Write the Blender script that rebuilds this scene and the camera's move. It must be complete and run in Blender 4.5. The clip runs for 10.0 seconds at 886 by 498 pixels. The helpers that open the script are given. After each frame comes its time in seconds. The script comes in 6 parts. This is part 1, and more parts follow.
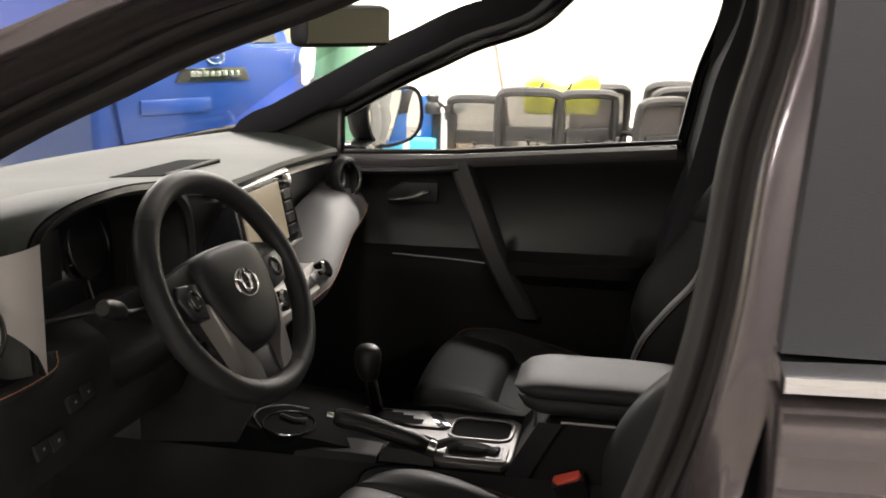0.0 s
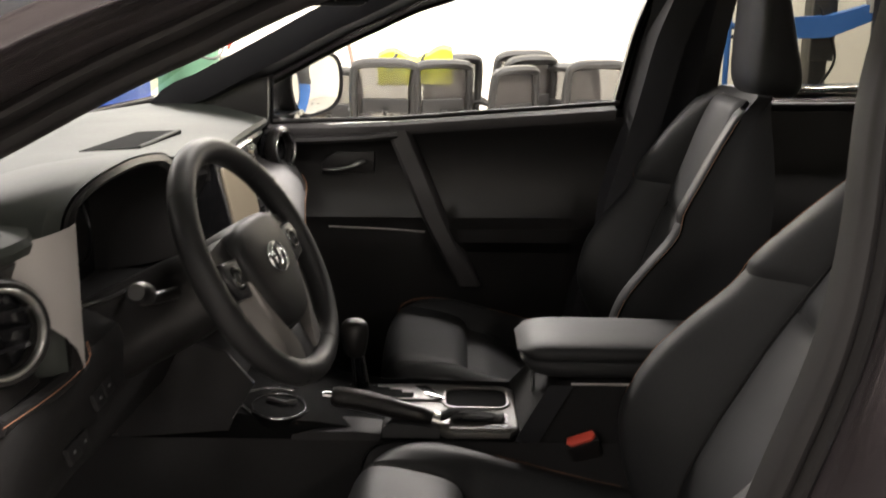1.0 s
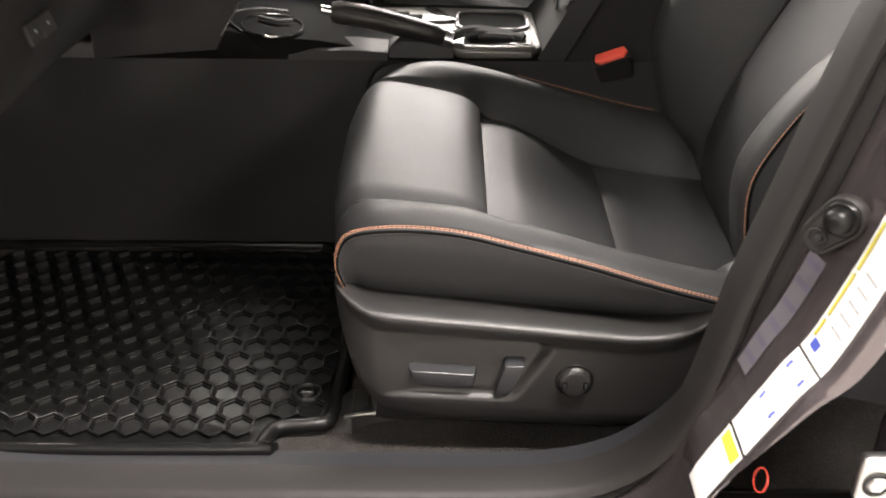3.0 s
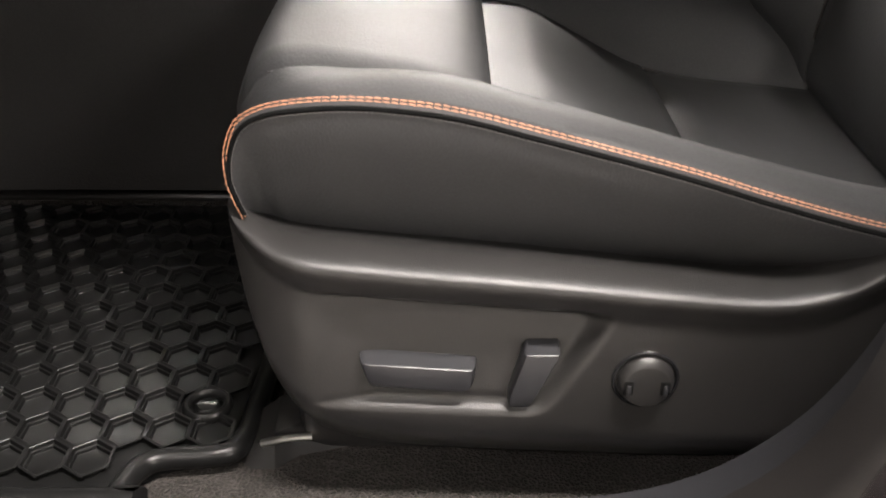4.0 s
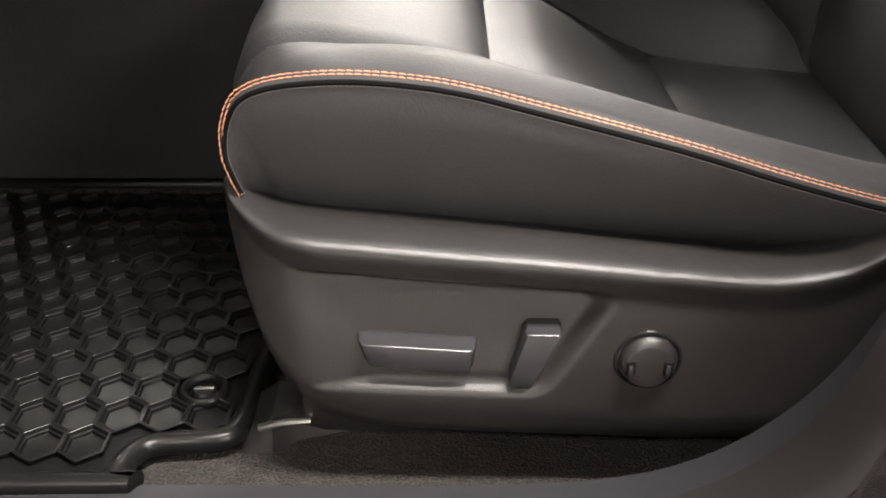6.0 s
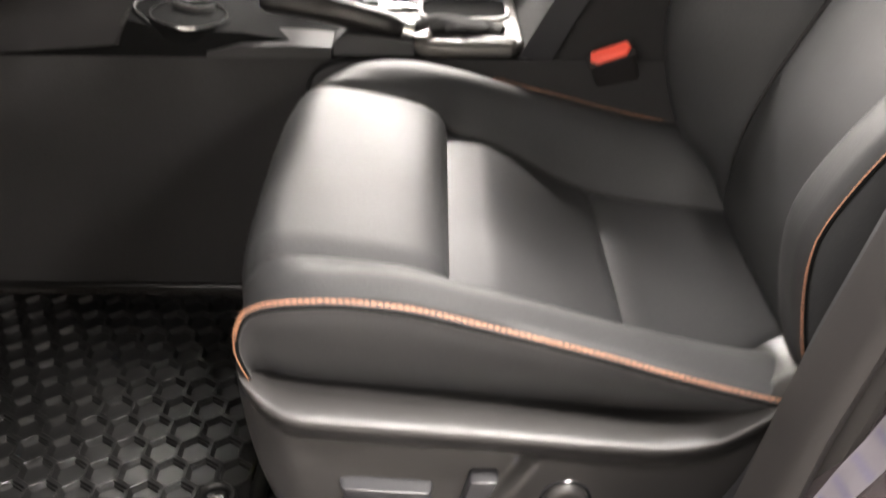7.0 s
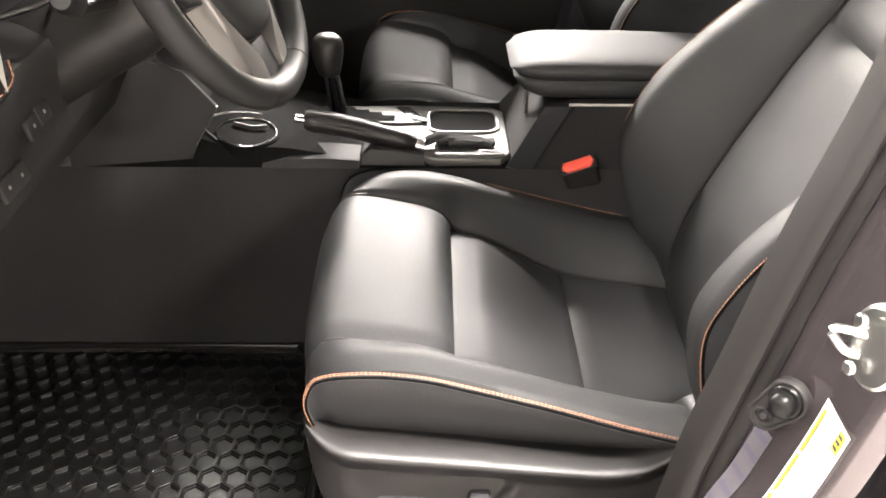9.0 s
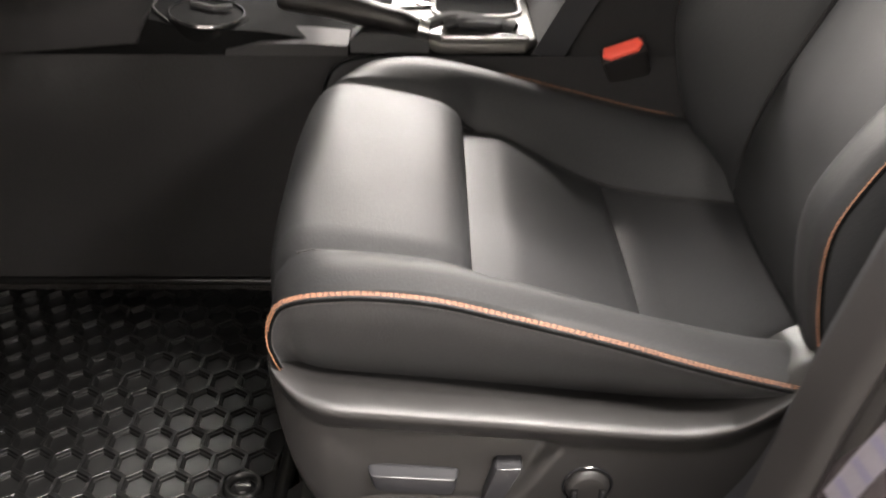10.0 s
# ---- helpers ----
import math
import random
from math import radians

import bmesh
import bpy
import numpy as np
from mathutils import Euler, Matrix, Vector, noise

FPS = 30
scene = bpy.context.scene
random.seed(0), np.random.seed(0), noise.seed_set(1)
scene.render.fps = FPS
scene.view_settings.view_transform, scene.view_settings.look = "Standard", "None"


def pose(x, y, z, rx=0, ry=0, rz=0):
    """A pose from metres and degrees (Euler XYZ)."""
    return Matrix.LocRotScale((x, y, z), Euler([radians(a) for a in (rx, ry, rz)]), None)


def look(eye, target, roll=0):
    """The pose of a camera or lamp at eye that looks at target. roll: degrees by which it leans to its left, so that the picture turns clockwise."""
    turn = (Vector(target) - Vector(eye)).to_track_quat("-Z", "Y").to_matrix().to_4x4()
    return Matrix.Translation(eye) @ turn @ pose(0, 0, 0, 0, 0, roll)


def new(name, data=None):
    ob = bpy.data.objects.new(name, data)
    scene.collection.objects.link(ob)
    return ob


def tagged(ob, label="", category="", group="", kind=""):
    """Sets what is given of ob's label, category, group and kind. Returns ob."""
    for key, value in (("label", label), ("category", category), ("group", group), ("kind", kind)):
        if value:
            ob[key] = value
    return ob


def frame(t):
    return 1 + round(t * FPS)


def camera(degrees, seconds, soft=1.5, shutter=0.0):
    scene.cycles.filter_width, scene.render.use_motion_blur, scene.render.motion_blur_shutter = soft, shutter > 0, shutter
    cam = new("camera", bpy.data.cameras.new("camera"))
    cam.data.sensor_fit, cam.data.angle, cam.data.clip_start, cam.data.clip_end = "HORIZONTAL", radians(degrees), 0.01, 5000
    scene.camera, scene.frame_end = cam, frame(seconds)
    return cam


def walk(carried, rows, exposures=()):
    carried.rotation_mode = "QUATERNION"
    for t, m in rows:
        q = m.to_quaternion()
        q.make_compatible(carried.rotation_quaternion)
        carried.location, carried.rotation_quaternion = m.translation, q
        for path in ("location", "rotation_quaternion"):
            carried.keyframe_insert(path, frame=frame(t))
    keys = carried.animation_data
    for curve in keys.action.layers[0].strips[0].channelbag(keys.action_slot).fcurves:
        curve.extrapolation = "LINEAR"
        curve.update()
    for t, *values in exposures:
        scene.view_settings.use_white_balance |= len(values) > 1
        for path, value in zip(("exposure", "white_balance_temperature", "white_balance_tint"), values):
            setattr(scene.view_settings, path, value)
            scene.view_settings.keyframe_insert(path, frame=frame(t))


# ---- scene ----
cam = camera(47.5, 10.0, 1.8, 0.4)
PATH = [
    (0, (-0.044, -1.642, 1.428), (-0.424, 0.27, 0.983), 0.8),
    (0.5, (-0.215, -1.592, 1.405), (-0.398, 0.348, 0.954), 0.8),
    (1, (-0.343, -1.627, 1.398), (-0.362, 0.312, 0.91), 0.6),
    (1.5, (-0.371, -1.681, 1.373), (-0.384, 0.208, 0.716), 0.9),
    (2, (-0.371, -1.69, 1.35), (-0.386, 0.082, 0.423), 1.1),
    (2.2, (-0.375, -1.69, 1.334), (-0.389, 0.049, 0.347), 1.1),
    (3.3, (-0.367, -1.392, 1.117), (-0.364, 0.333, 0.106), 0.3),
    (3.5, (-0.357, -1.293, 1.048), (-0.353, 0.436, 0.043), 0.3),
    (4, (-0.355, -1.168, 0.912), (-0.359, 0.574, -0.07), 0.1),
    (4.5, (-0.356, -1.155, 0.892), (-0.36, 0.591, -0.084), -0.0),
    (5, (-0.356, -1.163, 0.893), (-0.36, 0.581, -0.086), -0.0),
    (6.5, (-0.354, -1.171, 0.902), (-0.352, 0.571, -0.081), 0.1),
    (7, (-0.336, -1.24, 1.117), (-0.316, 0.471, 0.081), 0.8),
    (7.5, (-0.345, -1.391, 1.285), (-0.319, 0.326, 0.259), 0.7),
    (8, (-0.35, -1.474, 1.347), (-0.325, 0.239, 0.314), 0.7),
    (8.5, (-0.347, -1.468, 1.33), (-0.322, 0.259, 0.322), 0.7),
    (9, (-0.351, -1.48, 1.342), (-0.325, 0.253, 0.344), 0.7),
    (9.5, (-0.355, -1.435, 1.29), (-0.322, 0.287, 0.275), 0.7),
    (10, (-0.359, -1.259, 1.128), (-0.332, 0.445, 0.082), 0.6),
]

walk(cam, [(t, look(eye, target, roll)) for t, eye, target, roll in PATH],
     [(0, -0.05), (1.0, 0.0), (1.5, 0.63), (2.0, 1.2), (3.5, 1.35), (5.0, 1.5), (6.5, 1.5), (7.5, 2.38), (9.0, 2.28), (9.5, 2.05), (10.0, 1.65)])

# ---- light ----
world = bpy.data.worlds.new("hall")
world.use_nodes = True
world.node_tree.nodes["Background"].inputs[0].default_value = (1.0, 0.95, 0.88, 1)
world.node_tree.nodes["Background"].inputs[1].default_value = 0.035
scene.world = world


def lamp(name, x, y, z, sx, sy, watts, colour=(1, 0.925, 0.87)):
    data = bpy.data.lights.new(name, "AREA")
    data.shape, data.size, data.size_y, data.energy, data.color = "RECTANGLE", sx, sy, watts, colour
    ob = new(name, data)
    ob.location = (x, y, z)
    return ob


CEIL = 3.6
# unseen ceiling lamps: some placed from highlights, others added as fill
LAMPS = [(-4.6, 4.4, 480), (-2.4, 4.7, 390), (-0.4, 4.7, 410), (1.6, 4.7, 400), (3.8, 4.7, 130), (-5.6, -1.6, 110), (0.5, -1.45, 155), (-1.7, -4.0, 55), (3.2, -5.2, 170), (-4.4, -4.4, 70), (-5.0, 7.5, 90), (0.35, 2.1, 105)]
for lx, ly, watts in LAMPS:
    lamp("unseen_ceiling_lamp", lx, ly, CEIL - 0.09, 1.5, 0.3, watts)

# ---- materials ----


def material(name, colour, rough=0.5, metal=0.0, grain=0.0, scale=200.0, bump=0.0, spot=0.0, spot_scale=6.0, spec=0.5, coat=0.0, sheen=0.0, kind="noise"):
    m = bpy.data.materials.new(name)
    m.use_nodes = True
    nt = m.node_tree
    b = nt.nodes["Principled BSDF"]
    b.inputs["Roughness"].default_value = rough
    b.inputs["Metallic"].default_value = metal
    b.inputs["Specular IOR Level"].default_value = spec
    b.inputs["Coat Weight"].default_value = coat
    b.inputs["Coat Roughness"].default_value = 0.08
    b.inputs["Sheen Weight"].default_value = sheen
    tc = nt.nodes.new("ShaderNodeTexCoord")
    if kind == "voronoi":
        n = nt.nodes.new("ShaderNodeTexVoronoi")
        fine = n.outputs["Distance"]
    else:
        n = nt.nodes.new("ShaderNodeTexNoise")
        n.inputs["Detail"].default_value = 6
        fine = n.outputs["Fac"]
    n.inputs["Scale"].default_value = scale
    nt.links.new(tc.outputs["Object"], n.inputs["Vector"])
    big = nt.nodes.new("ShaderNodeTexNoise")
    big.inputs["Scale"].default_value = spot_scale
    big.inputs["Detail"].default_value = 4
    nt.links.new(tc.outputs["Object"], big.inputs["Vector"])
    def mult(src, amount):
        r = nt.nodes.new("ShaderNodeMapRange")
        r.inputs["To Min"].default_value = 1 - amount
        r.inputs["To Max"].default_value = 1 + amount
        nt.links.new(src, r.inputs["Value"])
        return r.outputs["Result"]
    mm = nt.nodes.new("ShaderNodeMath")
    mm.operation = "MULTIPLY"
    nt.links.new(mult(fine, grain), mm.inputs[0])
    nt.links.new(mult(big.outputs["Fac"], spot), mm.inputs[1])
    mix = nt.nodes.new("ShaderNodeVectorMath")
    mix.operation = "SCALE"
    mix.inputs[0].default_value = colour
    nt.links.new(mm.outputs[0], mix.inputs["Scale"])
    nt.links.new(mix.outputs[0], b.inputs["Base Color"])
    rr = nt.nodes.new("ShaderNodeMath")
    rr.operation = "MULTIPLY"
    rr.inputs[1].default_value = rough
    nt.links.new(mult(big.outputs["Fac"], min(0.35, spot + 0.08)), rr.inputs[0])
    nt.links.new(rr.outputs[0], b.inputs["Roughness"])
    if bump:
        bp = nt.nodes.new("ShaderNodeBump")
        bp.inputs["Strength"].default_value = bump
        bp.inputs["Distance"].default_value = 0.002
        nt.links.new(fine, bp.inputs["Height"])
        nt.links.new(bp.outputs[0], b.inputs["Normal"])
    return m


def glass(name, tint=(1, 1, 1), alpha_mix=0.94):
    m = bpy.data.materials.new(name)
    m.use_nodes = True
    nt = m.node_tree
    nt.nodes.remove(nt.nodes["Principled BSDF"])
    out = nt.nodes["Material Output"]
    tr = nt.nodes.new("ShaderNodeBsdfTransparent")
    tr.inputs[0].default_value = (*tint, 1)
    gl = nt.nodes.new("ShaderNodeBsdfGlossy")
    gl.inputs["Roughness"].default_value = 0.02
    mx = nt.nodes.new("ShaderNodeMixShader")
    mx.inputs[0].default_value = 1 - alpha_mix
    nt.links.new(tr.outputs[0], mx.inputs[1])
    nt.links.new(gl.outputs[0], mx.inputs[2])
    nt.links.new(mx.outputs[0], out.inputs[0])
    return m


def glow(name, colour, strength):
    m = bpy.data.materials.new(name)
    m.use_nodes = True
    b = m.node_tree.nodes["Principled BSDF"]
    b.inputs["Emission Color"].default_value = (*colour, 1)
    b.inputs["Emission Strength"].default_value = strength
    return m


LEATHER = material("black leather", (0.0255, 0.0258, 0.0268), 0.535, spec=0.225, grain=0.14, scale=520, bump=0.07, spot=0.12, spot_scale=9, kind="voronoi")
SHELL = material("black moulded plastic", (0.0145, 0.0138, 0.0136), 0.33, grain=0.16, scale=1100, bump=0.17, spot=0.10, spot_scale=12, spec=0.38)
CONSOLE = material("matte black console plastic", (0.023, 0.0223, 0.0228), 0.60, grain=0.12, scale=900, bump=0.12, spot=0.08, spot_scale=12, spec=0.14)
BUTTON = material("dark grey plastic", (0.020, 0.020, 0.022), 0.30, grain=0.05, scale=900, bump=0.03, spot=0.05, spec=0.36)
SOFT = material("charcoal soft-touch dash", (0.030, 0.034, 0.030), 0.62, grain=0.15, scale=700, bump=0.12, spot=0.06, spot_scale=4, spec=0.24)
SATIN = material("dark satin silver trim", (0.20, 0.19, 0.18), 0.40, metal=0.6, grain=0.04, scale=500, spot=0.05)
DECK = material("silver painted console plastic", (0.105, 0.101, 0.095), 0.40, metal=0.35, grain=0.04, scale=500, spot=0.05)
TRIM = material("satin silver trim", (0.38, 0.365, 0.348), 0.50, metal=0.2, grain=0.04, scale=500, spot=0.05)
GUNMETAL = material("grey soft trim", (0.048, 0.045, 0.046), 0.60, grain=0.08, scale=600, bump=0.05, spot=0.06)
TUNNEL = material("dark tunnel felt", (0.0165, 0.0160, 0.0162), 0.8, grain=0.3, scale=500, bump=0.3, spot=0.2, spot_scale=10, spec=0.15)
WHEELHIDE = material("black wheel leather", (0.017, 0.0168, 0.0170), 0.48, spec=0.18, grain=0.12, scale=700, bump=0.06, spot=0.10, spot_scale=20)
CHROME = material("chrome", (0.75, 0.75, 0.76), 0.10, metal=1.0, spot=0.03)
STEEL = material("zinc plated steel", (0.64, 0.64, 0.62), 0.30, metal=1.0, grain=0.1, scale=300, spot=0.1)
GLOSS = material("piano black", (0.010, 0.010, 0.011), 0.12, spot=0.05, coat=0.3)
CARPET = material("charcoal carpet", (0.034, 0.031, 0.029), 0.95, grain=0.55, scale=420, bump=0.9, spot=0.35, spot_scale=60, spec=0.05, kind="voronoi")
RUBBER = material("black rubber", (0.0058, 0.0058, 0.0058), 0.32, spec=0.22, grain=0.1, scale=800, bump=0.06, spot=0.2, spot_scale=8)
SEAL = material("rubber seal", (0.0145, 0.0132, 0.013), 0.55, spec=0.28, grain=0.1, scale=600, bump=0.1, spot=0.1)
PAINT = material("grey violet metallic paint", (0.122, 0.104, 0.109), 0.25, metal=0.70, grain=0.12, scale=3000, spot=0.12, spot_scale=14, coat=1.0)
LINING = material("dark pillar lining", (0.020, 0.020, 0.023), 0.75, grain=0.2, scale=900, bump=0.2, spot=0.08, spec=0.3)
THREAD = material("orange thread", (0.42, 0.195, 0.11), 0.6, grain=0.2, scale=2000, spot=0.1)
RED = material("red plastic", (0.75, 0.09, 0.06), 0.35, spot=0.05)
PAPER = material("white label", (0.80, 0.80, 0.78), 0.5, spot=0.03)
YELLOW = material("yellow print", (0.80, 0.70, 0.05), 0.5, spot=0.03)
OLIVE = material("olive print", (0.16, 0.15, 0.03), 0.5, spot=0.03)
INK = material("dark print", (0.05, 0.05, 0.06), 0.5, spot=0.03)
BLUEINK = material("blue print", (0.06, 0.09, 0.40), 0.5, spot=0.03)
# near-black puts in the shade of slots, wells and gaps; also for piping
NEARBLACK = material("near-black for piping and slot shade", (0.004, 0.004, 0.004), 0.9, spot=0.02, spec=0.05)
FADED = material("faded blue print", (0.09, 0.085, 0.12), 0.5, grain=0.2, scale=400, spot=0.2, spot_scale=60)
HEADLINER = material("pale grey headliner cloth", (0.30, 0.29, 0.27), 0.9, grain=0.1, scale=500, bump=0.2, spot=0.05, spec=0.1)
DARKWOOD = material("dark wood", (0.10, 0.06, 0.04), 0.6, grain=0.2, scale=40, spot=0.1)
# cream base colour puts a reflected pale wall on the switched off screen
SCREEN = material("dark screen with reflection colour", (0.42, 0.36, 0.27), 0.22, spot=0.03)
WALL = material("cream painted wall", (0.80, 0.76, 0.66), 0.8, grain=0.03, scale=60, bump=0.03, spot=0.05, spot_scale=1.5)
FLOOR = material("polished concrete", (0.46, 0.44, 0.42), 0.30, grain=0.10, scale=30, spot=0.22, spot_scale=1.2)
CEILING = material("dark ceiling", (0.20, 0.20, 0.20), 0.85, grain=0.04, scale=80, spot=0.04)
BLUE = material("blue car paint", (0.007, 0.036, 0.205), 0.34, grain=0.05, scale=2000, spot=0.05, coat=0.25, spec=0.35)
LIFTBLUE = material("blue enamel", (0.03, 0.11, 0.33), 0.4, grain=0.08, scale=60, spot=0.2)
GREEN = material("green tarpaulin", (0.06, 0.15, 0.09), 0.55, grain=0.1, scale=60, bump=0.1, spot=0.25, spot_scale=3)
MESH = material("grey chair mesh", (0.055, 0.05, 0.047), 0.7, grain=0.4, scale=500, bump=0.4, spot=0.1)
NET = material("open chair netting", (0.034, 0.029, 0.026), 0.7, grain=0.3, scale=500, spot=0.1)
def see_through(m, share):
    """Open weave: part of the light passes between the threads."""
    nt = m.node_tree
    b, out = nt.nodes["Principled BSDF"], nt.nodes["Material Output"]
    tr = nt.nodes.new("ShaderNodeBsdfTransparent")
    mx = nt.nodes.new("ShaderNodeMixShader")
    mx.inputs[0].default_value = share
    nt.links.new(b.outputs[0], mx.inputs[1])
    nt.links.new(tr.outputs[0], mx.inputs[2])
    nt.links.new(mx.outputs[0], out.inputs[0])
see_through(NET, 0.13)
LAVENDER = material("faded lavender sticker", (0.12, 0.11, 0.125), 0.5, grain=0.1, scale=300, spot=0.2, spot_scale=40)
CHAIRGREY = material("grey enamelled steel", (0.22, 0.22, 0.21), 0.45, grain=0.04, scale=200, spot=0.08, spot_scale=3)
CHAIRFRAME = material("graphite chair frame", (0.014, 0.013, 0.0125), 0.45, spot=0.08)
HIVIS = material("yellow fabric", (0.85, 0.85, 0.02), 0.7, grain=0.1, scale=300, bump=0.2, spot=0.12)
CARDBOARD = material("cardboard", (0.45, 0.32, 0.19), 0.8, grain=0.1, scale=100, spot=0.1)
CYAN = material("cyan card", (0.05, 0.36, 0.60), 0.6, spot=0.05)
PALEWALL = material("pale painted wall", (0.60, 0.58, 0.55), 0.8, grain=0.03, scale=60, bump=0.03, spot=0.05, spot_scale=1.5)
CHROMEDULL = material("brushed bright strip", (0.6, 0.6, 0.6), 0.22, metal=0.9, spot=0.2, spot_scale=5)
LETTER = material("grey print", (0.22, 0.22, 0.22), 0.5, spot=0.03)
CLEAR = glass("clear glass", (0.96, 0.98, 0.96), 0.95)
PRIVACY = glass("privacy glass", (0.17, 0.17, 0.155), 0.95)
SCREENGLASS = glass("green tinted windscreen", (0.74, 0.80, 0.70), 0.93)
DIMMED = material("dimmed mirror", (0.36, 0.37, 0.33), 0.02, metal=1.0)
MIRROR = material("mirror", (0.85, 0.86, 0.86), 0.02, metal=1.0)
DIFFUSER = glow("lamp diffuser", (1, 0.95, 0.86), 6.0)

# ---- building blocks ----


def part(name, bm, mat, parent=None, label="", smooth=True, angle=40):
    me = bpy.data.meshes.new(name)
    bmesh.ops.recalc_face_normals(bm, faces=bm.faces)
    for f in bm.faces:
        f.smooth = smooth
    if smooth:
        for e in bm.edges:
            if len(e.link_faces) == 2 and e.calc_face_angle(0) > radians(angle):
                e.smooth = False
    bm.to_mesh(me)
    bm.free()
    me.materials.append(mat)
    ob = new(name, me)
    if parent:
        ob.parent = parent
    if label:
        ob["label"] = label
    return ob


def thing(name, label, category, group="", kind="", at=(0, 0, 0)):
    ob = new(name)
    ob.empty_display_size = 0.1
    ob.location = at
    return tagged(ob, label, category, group, kind)


def box(x0, x1, y0, y1, z0, z1, bevel=0.0, seg=2, bm=None):
    bm = bm or bmesh.new()
    r = bmesh.ops.create_cube(bm, size=1)
    for v in r["verts"]:
        v.co = Vector(((x0 + x1) / 2 + v.co.x * (x1 - x0), (y0 + y1) / 2 + v.co.y * (y1 - y0), (z0 + z1) / 2 + v.co.z * (z1 - z0)))
    if bevel:
        es = list({e for v in r["verts"] for e in v.link_edges})
        bmesh.ops.bevel(bm, geom=es, offset=bevel, segments=seg, profile=0.5, affect="EDGES")
    return bm


def turn(bm, m):
    bmesh.ops.transform(bm, matrix=m, verts=bm.verts)
    return bm


def loft(rings, closed=True, caps=True, bm=None):
    """Quads between rings of equally many points."""
    bm = bm or bmesh.new()
    rows = [[bm.verts.new(p) for p in ring] for ring in rings]
    n = len(rows[0])
    for a, b in zip(rows, rows[1:]):
        for i in range(n if closed else n - 1):
            j = (i + 1) % n
            bm.faces.new((a[i], a[j], b[j], b[i]))
    if caps and closed:
        bm.faces.new(list(reversed(rows[0])))
        bm.faces.new(rows[-1])
    return bm


def spline(pts, n):
    """n points along a smooth curve through pts."""
    P = [Vector(p) for p in pts]
    P = [2 * P[0] - P[1], *P, 2 * P[-1] - P[-2]]
    out = []
    k = len(P) - 3
    for i in range(n):
        s = i / (n - 1) * k
        a = min(int(s), k - 1)
        u = s - a
        p0, p1, p2, p3 = P[a:a + 4]
        out.append(0.5 * ((2 * p1) + (p2 - p0) * u + (2 * p0 - 5 * p1 + 4 * p2 - p3) * u * u + (3 * p1 - p0 - 3 * p2 + p3) * u ** 3))
    return out


def curve(table):
    """A smooth function through (x, value) pairs."""
    xs = [a for a, _ in table]
    def f(x):
        x = max(xs[0], min(xs[-1], x))
        for (a, p), (b, q) in zip(table, table[1:]):
            if x <= b:
                u = (x - a) / (b - a)
                i = table.index((a, p))
                m0 = (q - table[i - 1][1]) / (b - table[i - 1][0]) if i else (q - p) / (b - a)
                m1 = (table[i + 2][1] - p) / (table[i + 2][0] - a) if i + 2 < len(table) else (q - p) / (b - a)
                h = b - a
                return (2 * u ** 3 - 3 * u * u + 1) * p + (u ** 3 - 2 * u * u + u) * h * m0 + (3 * u * u - 2 * u ** 3) * q + (u ** 3 - u * u) * h * m1
        return table[-1][1]
    return f


def tube(pts, r, n=10, closed=False, bm=None, flat=1.0):
    """A round bar along points; r a number or one for each point."""
    pts = [Vector(p) for p in pts]
    rings = []
    m = len(pts)
    up = Vector((0, 0, 1))
    for i, p in enumerate(pts):
        d = (pts[(i + 1) % m] - pts[i - 1]) if closed else (pts[min(i + 1, m - 1)] - pts[max(i - 1, 0)])
        d.normalize()
        side = d.cross(up)
        if side.length < 0.05:
            side = d.cross(Vector((0, 1, 0)))
        side.normalize()
        w = side.cross(d)
        rad = r[i] if isinstance(r, (list, tuple)) else r
        rings.append([p + rad * (math.cos(a) * side + flat * math.sin(a) * w) for a in (2 * math.pi * k / n for k in range(n))])
    if closed:
        rings.append(rings[0])
        bm = loft(rings, caps=False, bm=bm)
        bmesh.ops.remove_doubles(bm, verts=bm.verts, dist=1e-6)
        return bm
    return loft(rings, bm=bm)


def plate(outline, axis, lo, hi, bevel=0.0, bm=None, seg=2):
    """A flat outline of (a, b) pairs made solid between lo and hi along axis; a, b are the other two axes in order."""
    bm = bm or bmesh.new()
    def at(a, b, c):
        return {"x": (c, a, b), "y": (a, c, b), "z": (a, b, c)}[axis]
    rows = [[bm.verts.new(at(a, b, c)) for a, b in outline] for c in (lo, hi)]
    n = len(outline)
    f0 = bm.faces.new(rows[0])
    f1 = bm.faces.new(list(reversed(rows[1])))
    for i in range(n):
        bm.faces.new((rows[0][i], rows[0][(i + 1) % n], rows[1][(i + 1) % n], rows[1][i]))
    if bevel:
        es = list({e for f in (f0, f1) for e in f.edges})
        bmesh.ops.bevel(bm, geom=es, offset=bevel, segments=seg, profile=0.5, affect="EDGES")
    return bm


def disc(centre, normal, r, depth, n=32, bevel=0.0, bm=None):
    """A round plate whose front face is at centre, going depth backwards along normal."""
    bm = bm or bmesh.new()
    q = Vector(normal).to_track_quat("Z", "Y").to_matrix().to_4x4()
    m = Matrix.Translation(centre) @ q
    prof = [(r, -depth), (r, -bevel), (r - bevel, 0)] if bevel else [(r, -depth), (r, 0)]
    rings = [[m @ Vector((rr * math.cos(a), rr * math.sin(a), z)) for a in (2 * math.pi * k / n for k in range(n))] for rr, z in prof]
    return loft(rings, bm=bm)


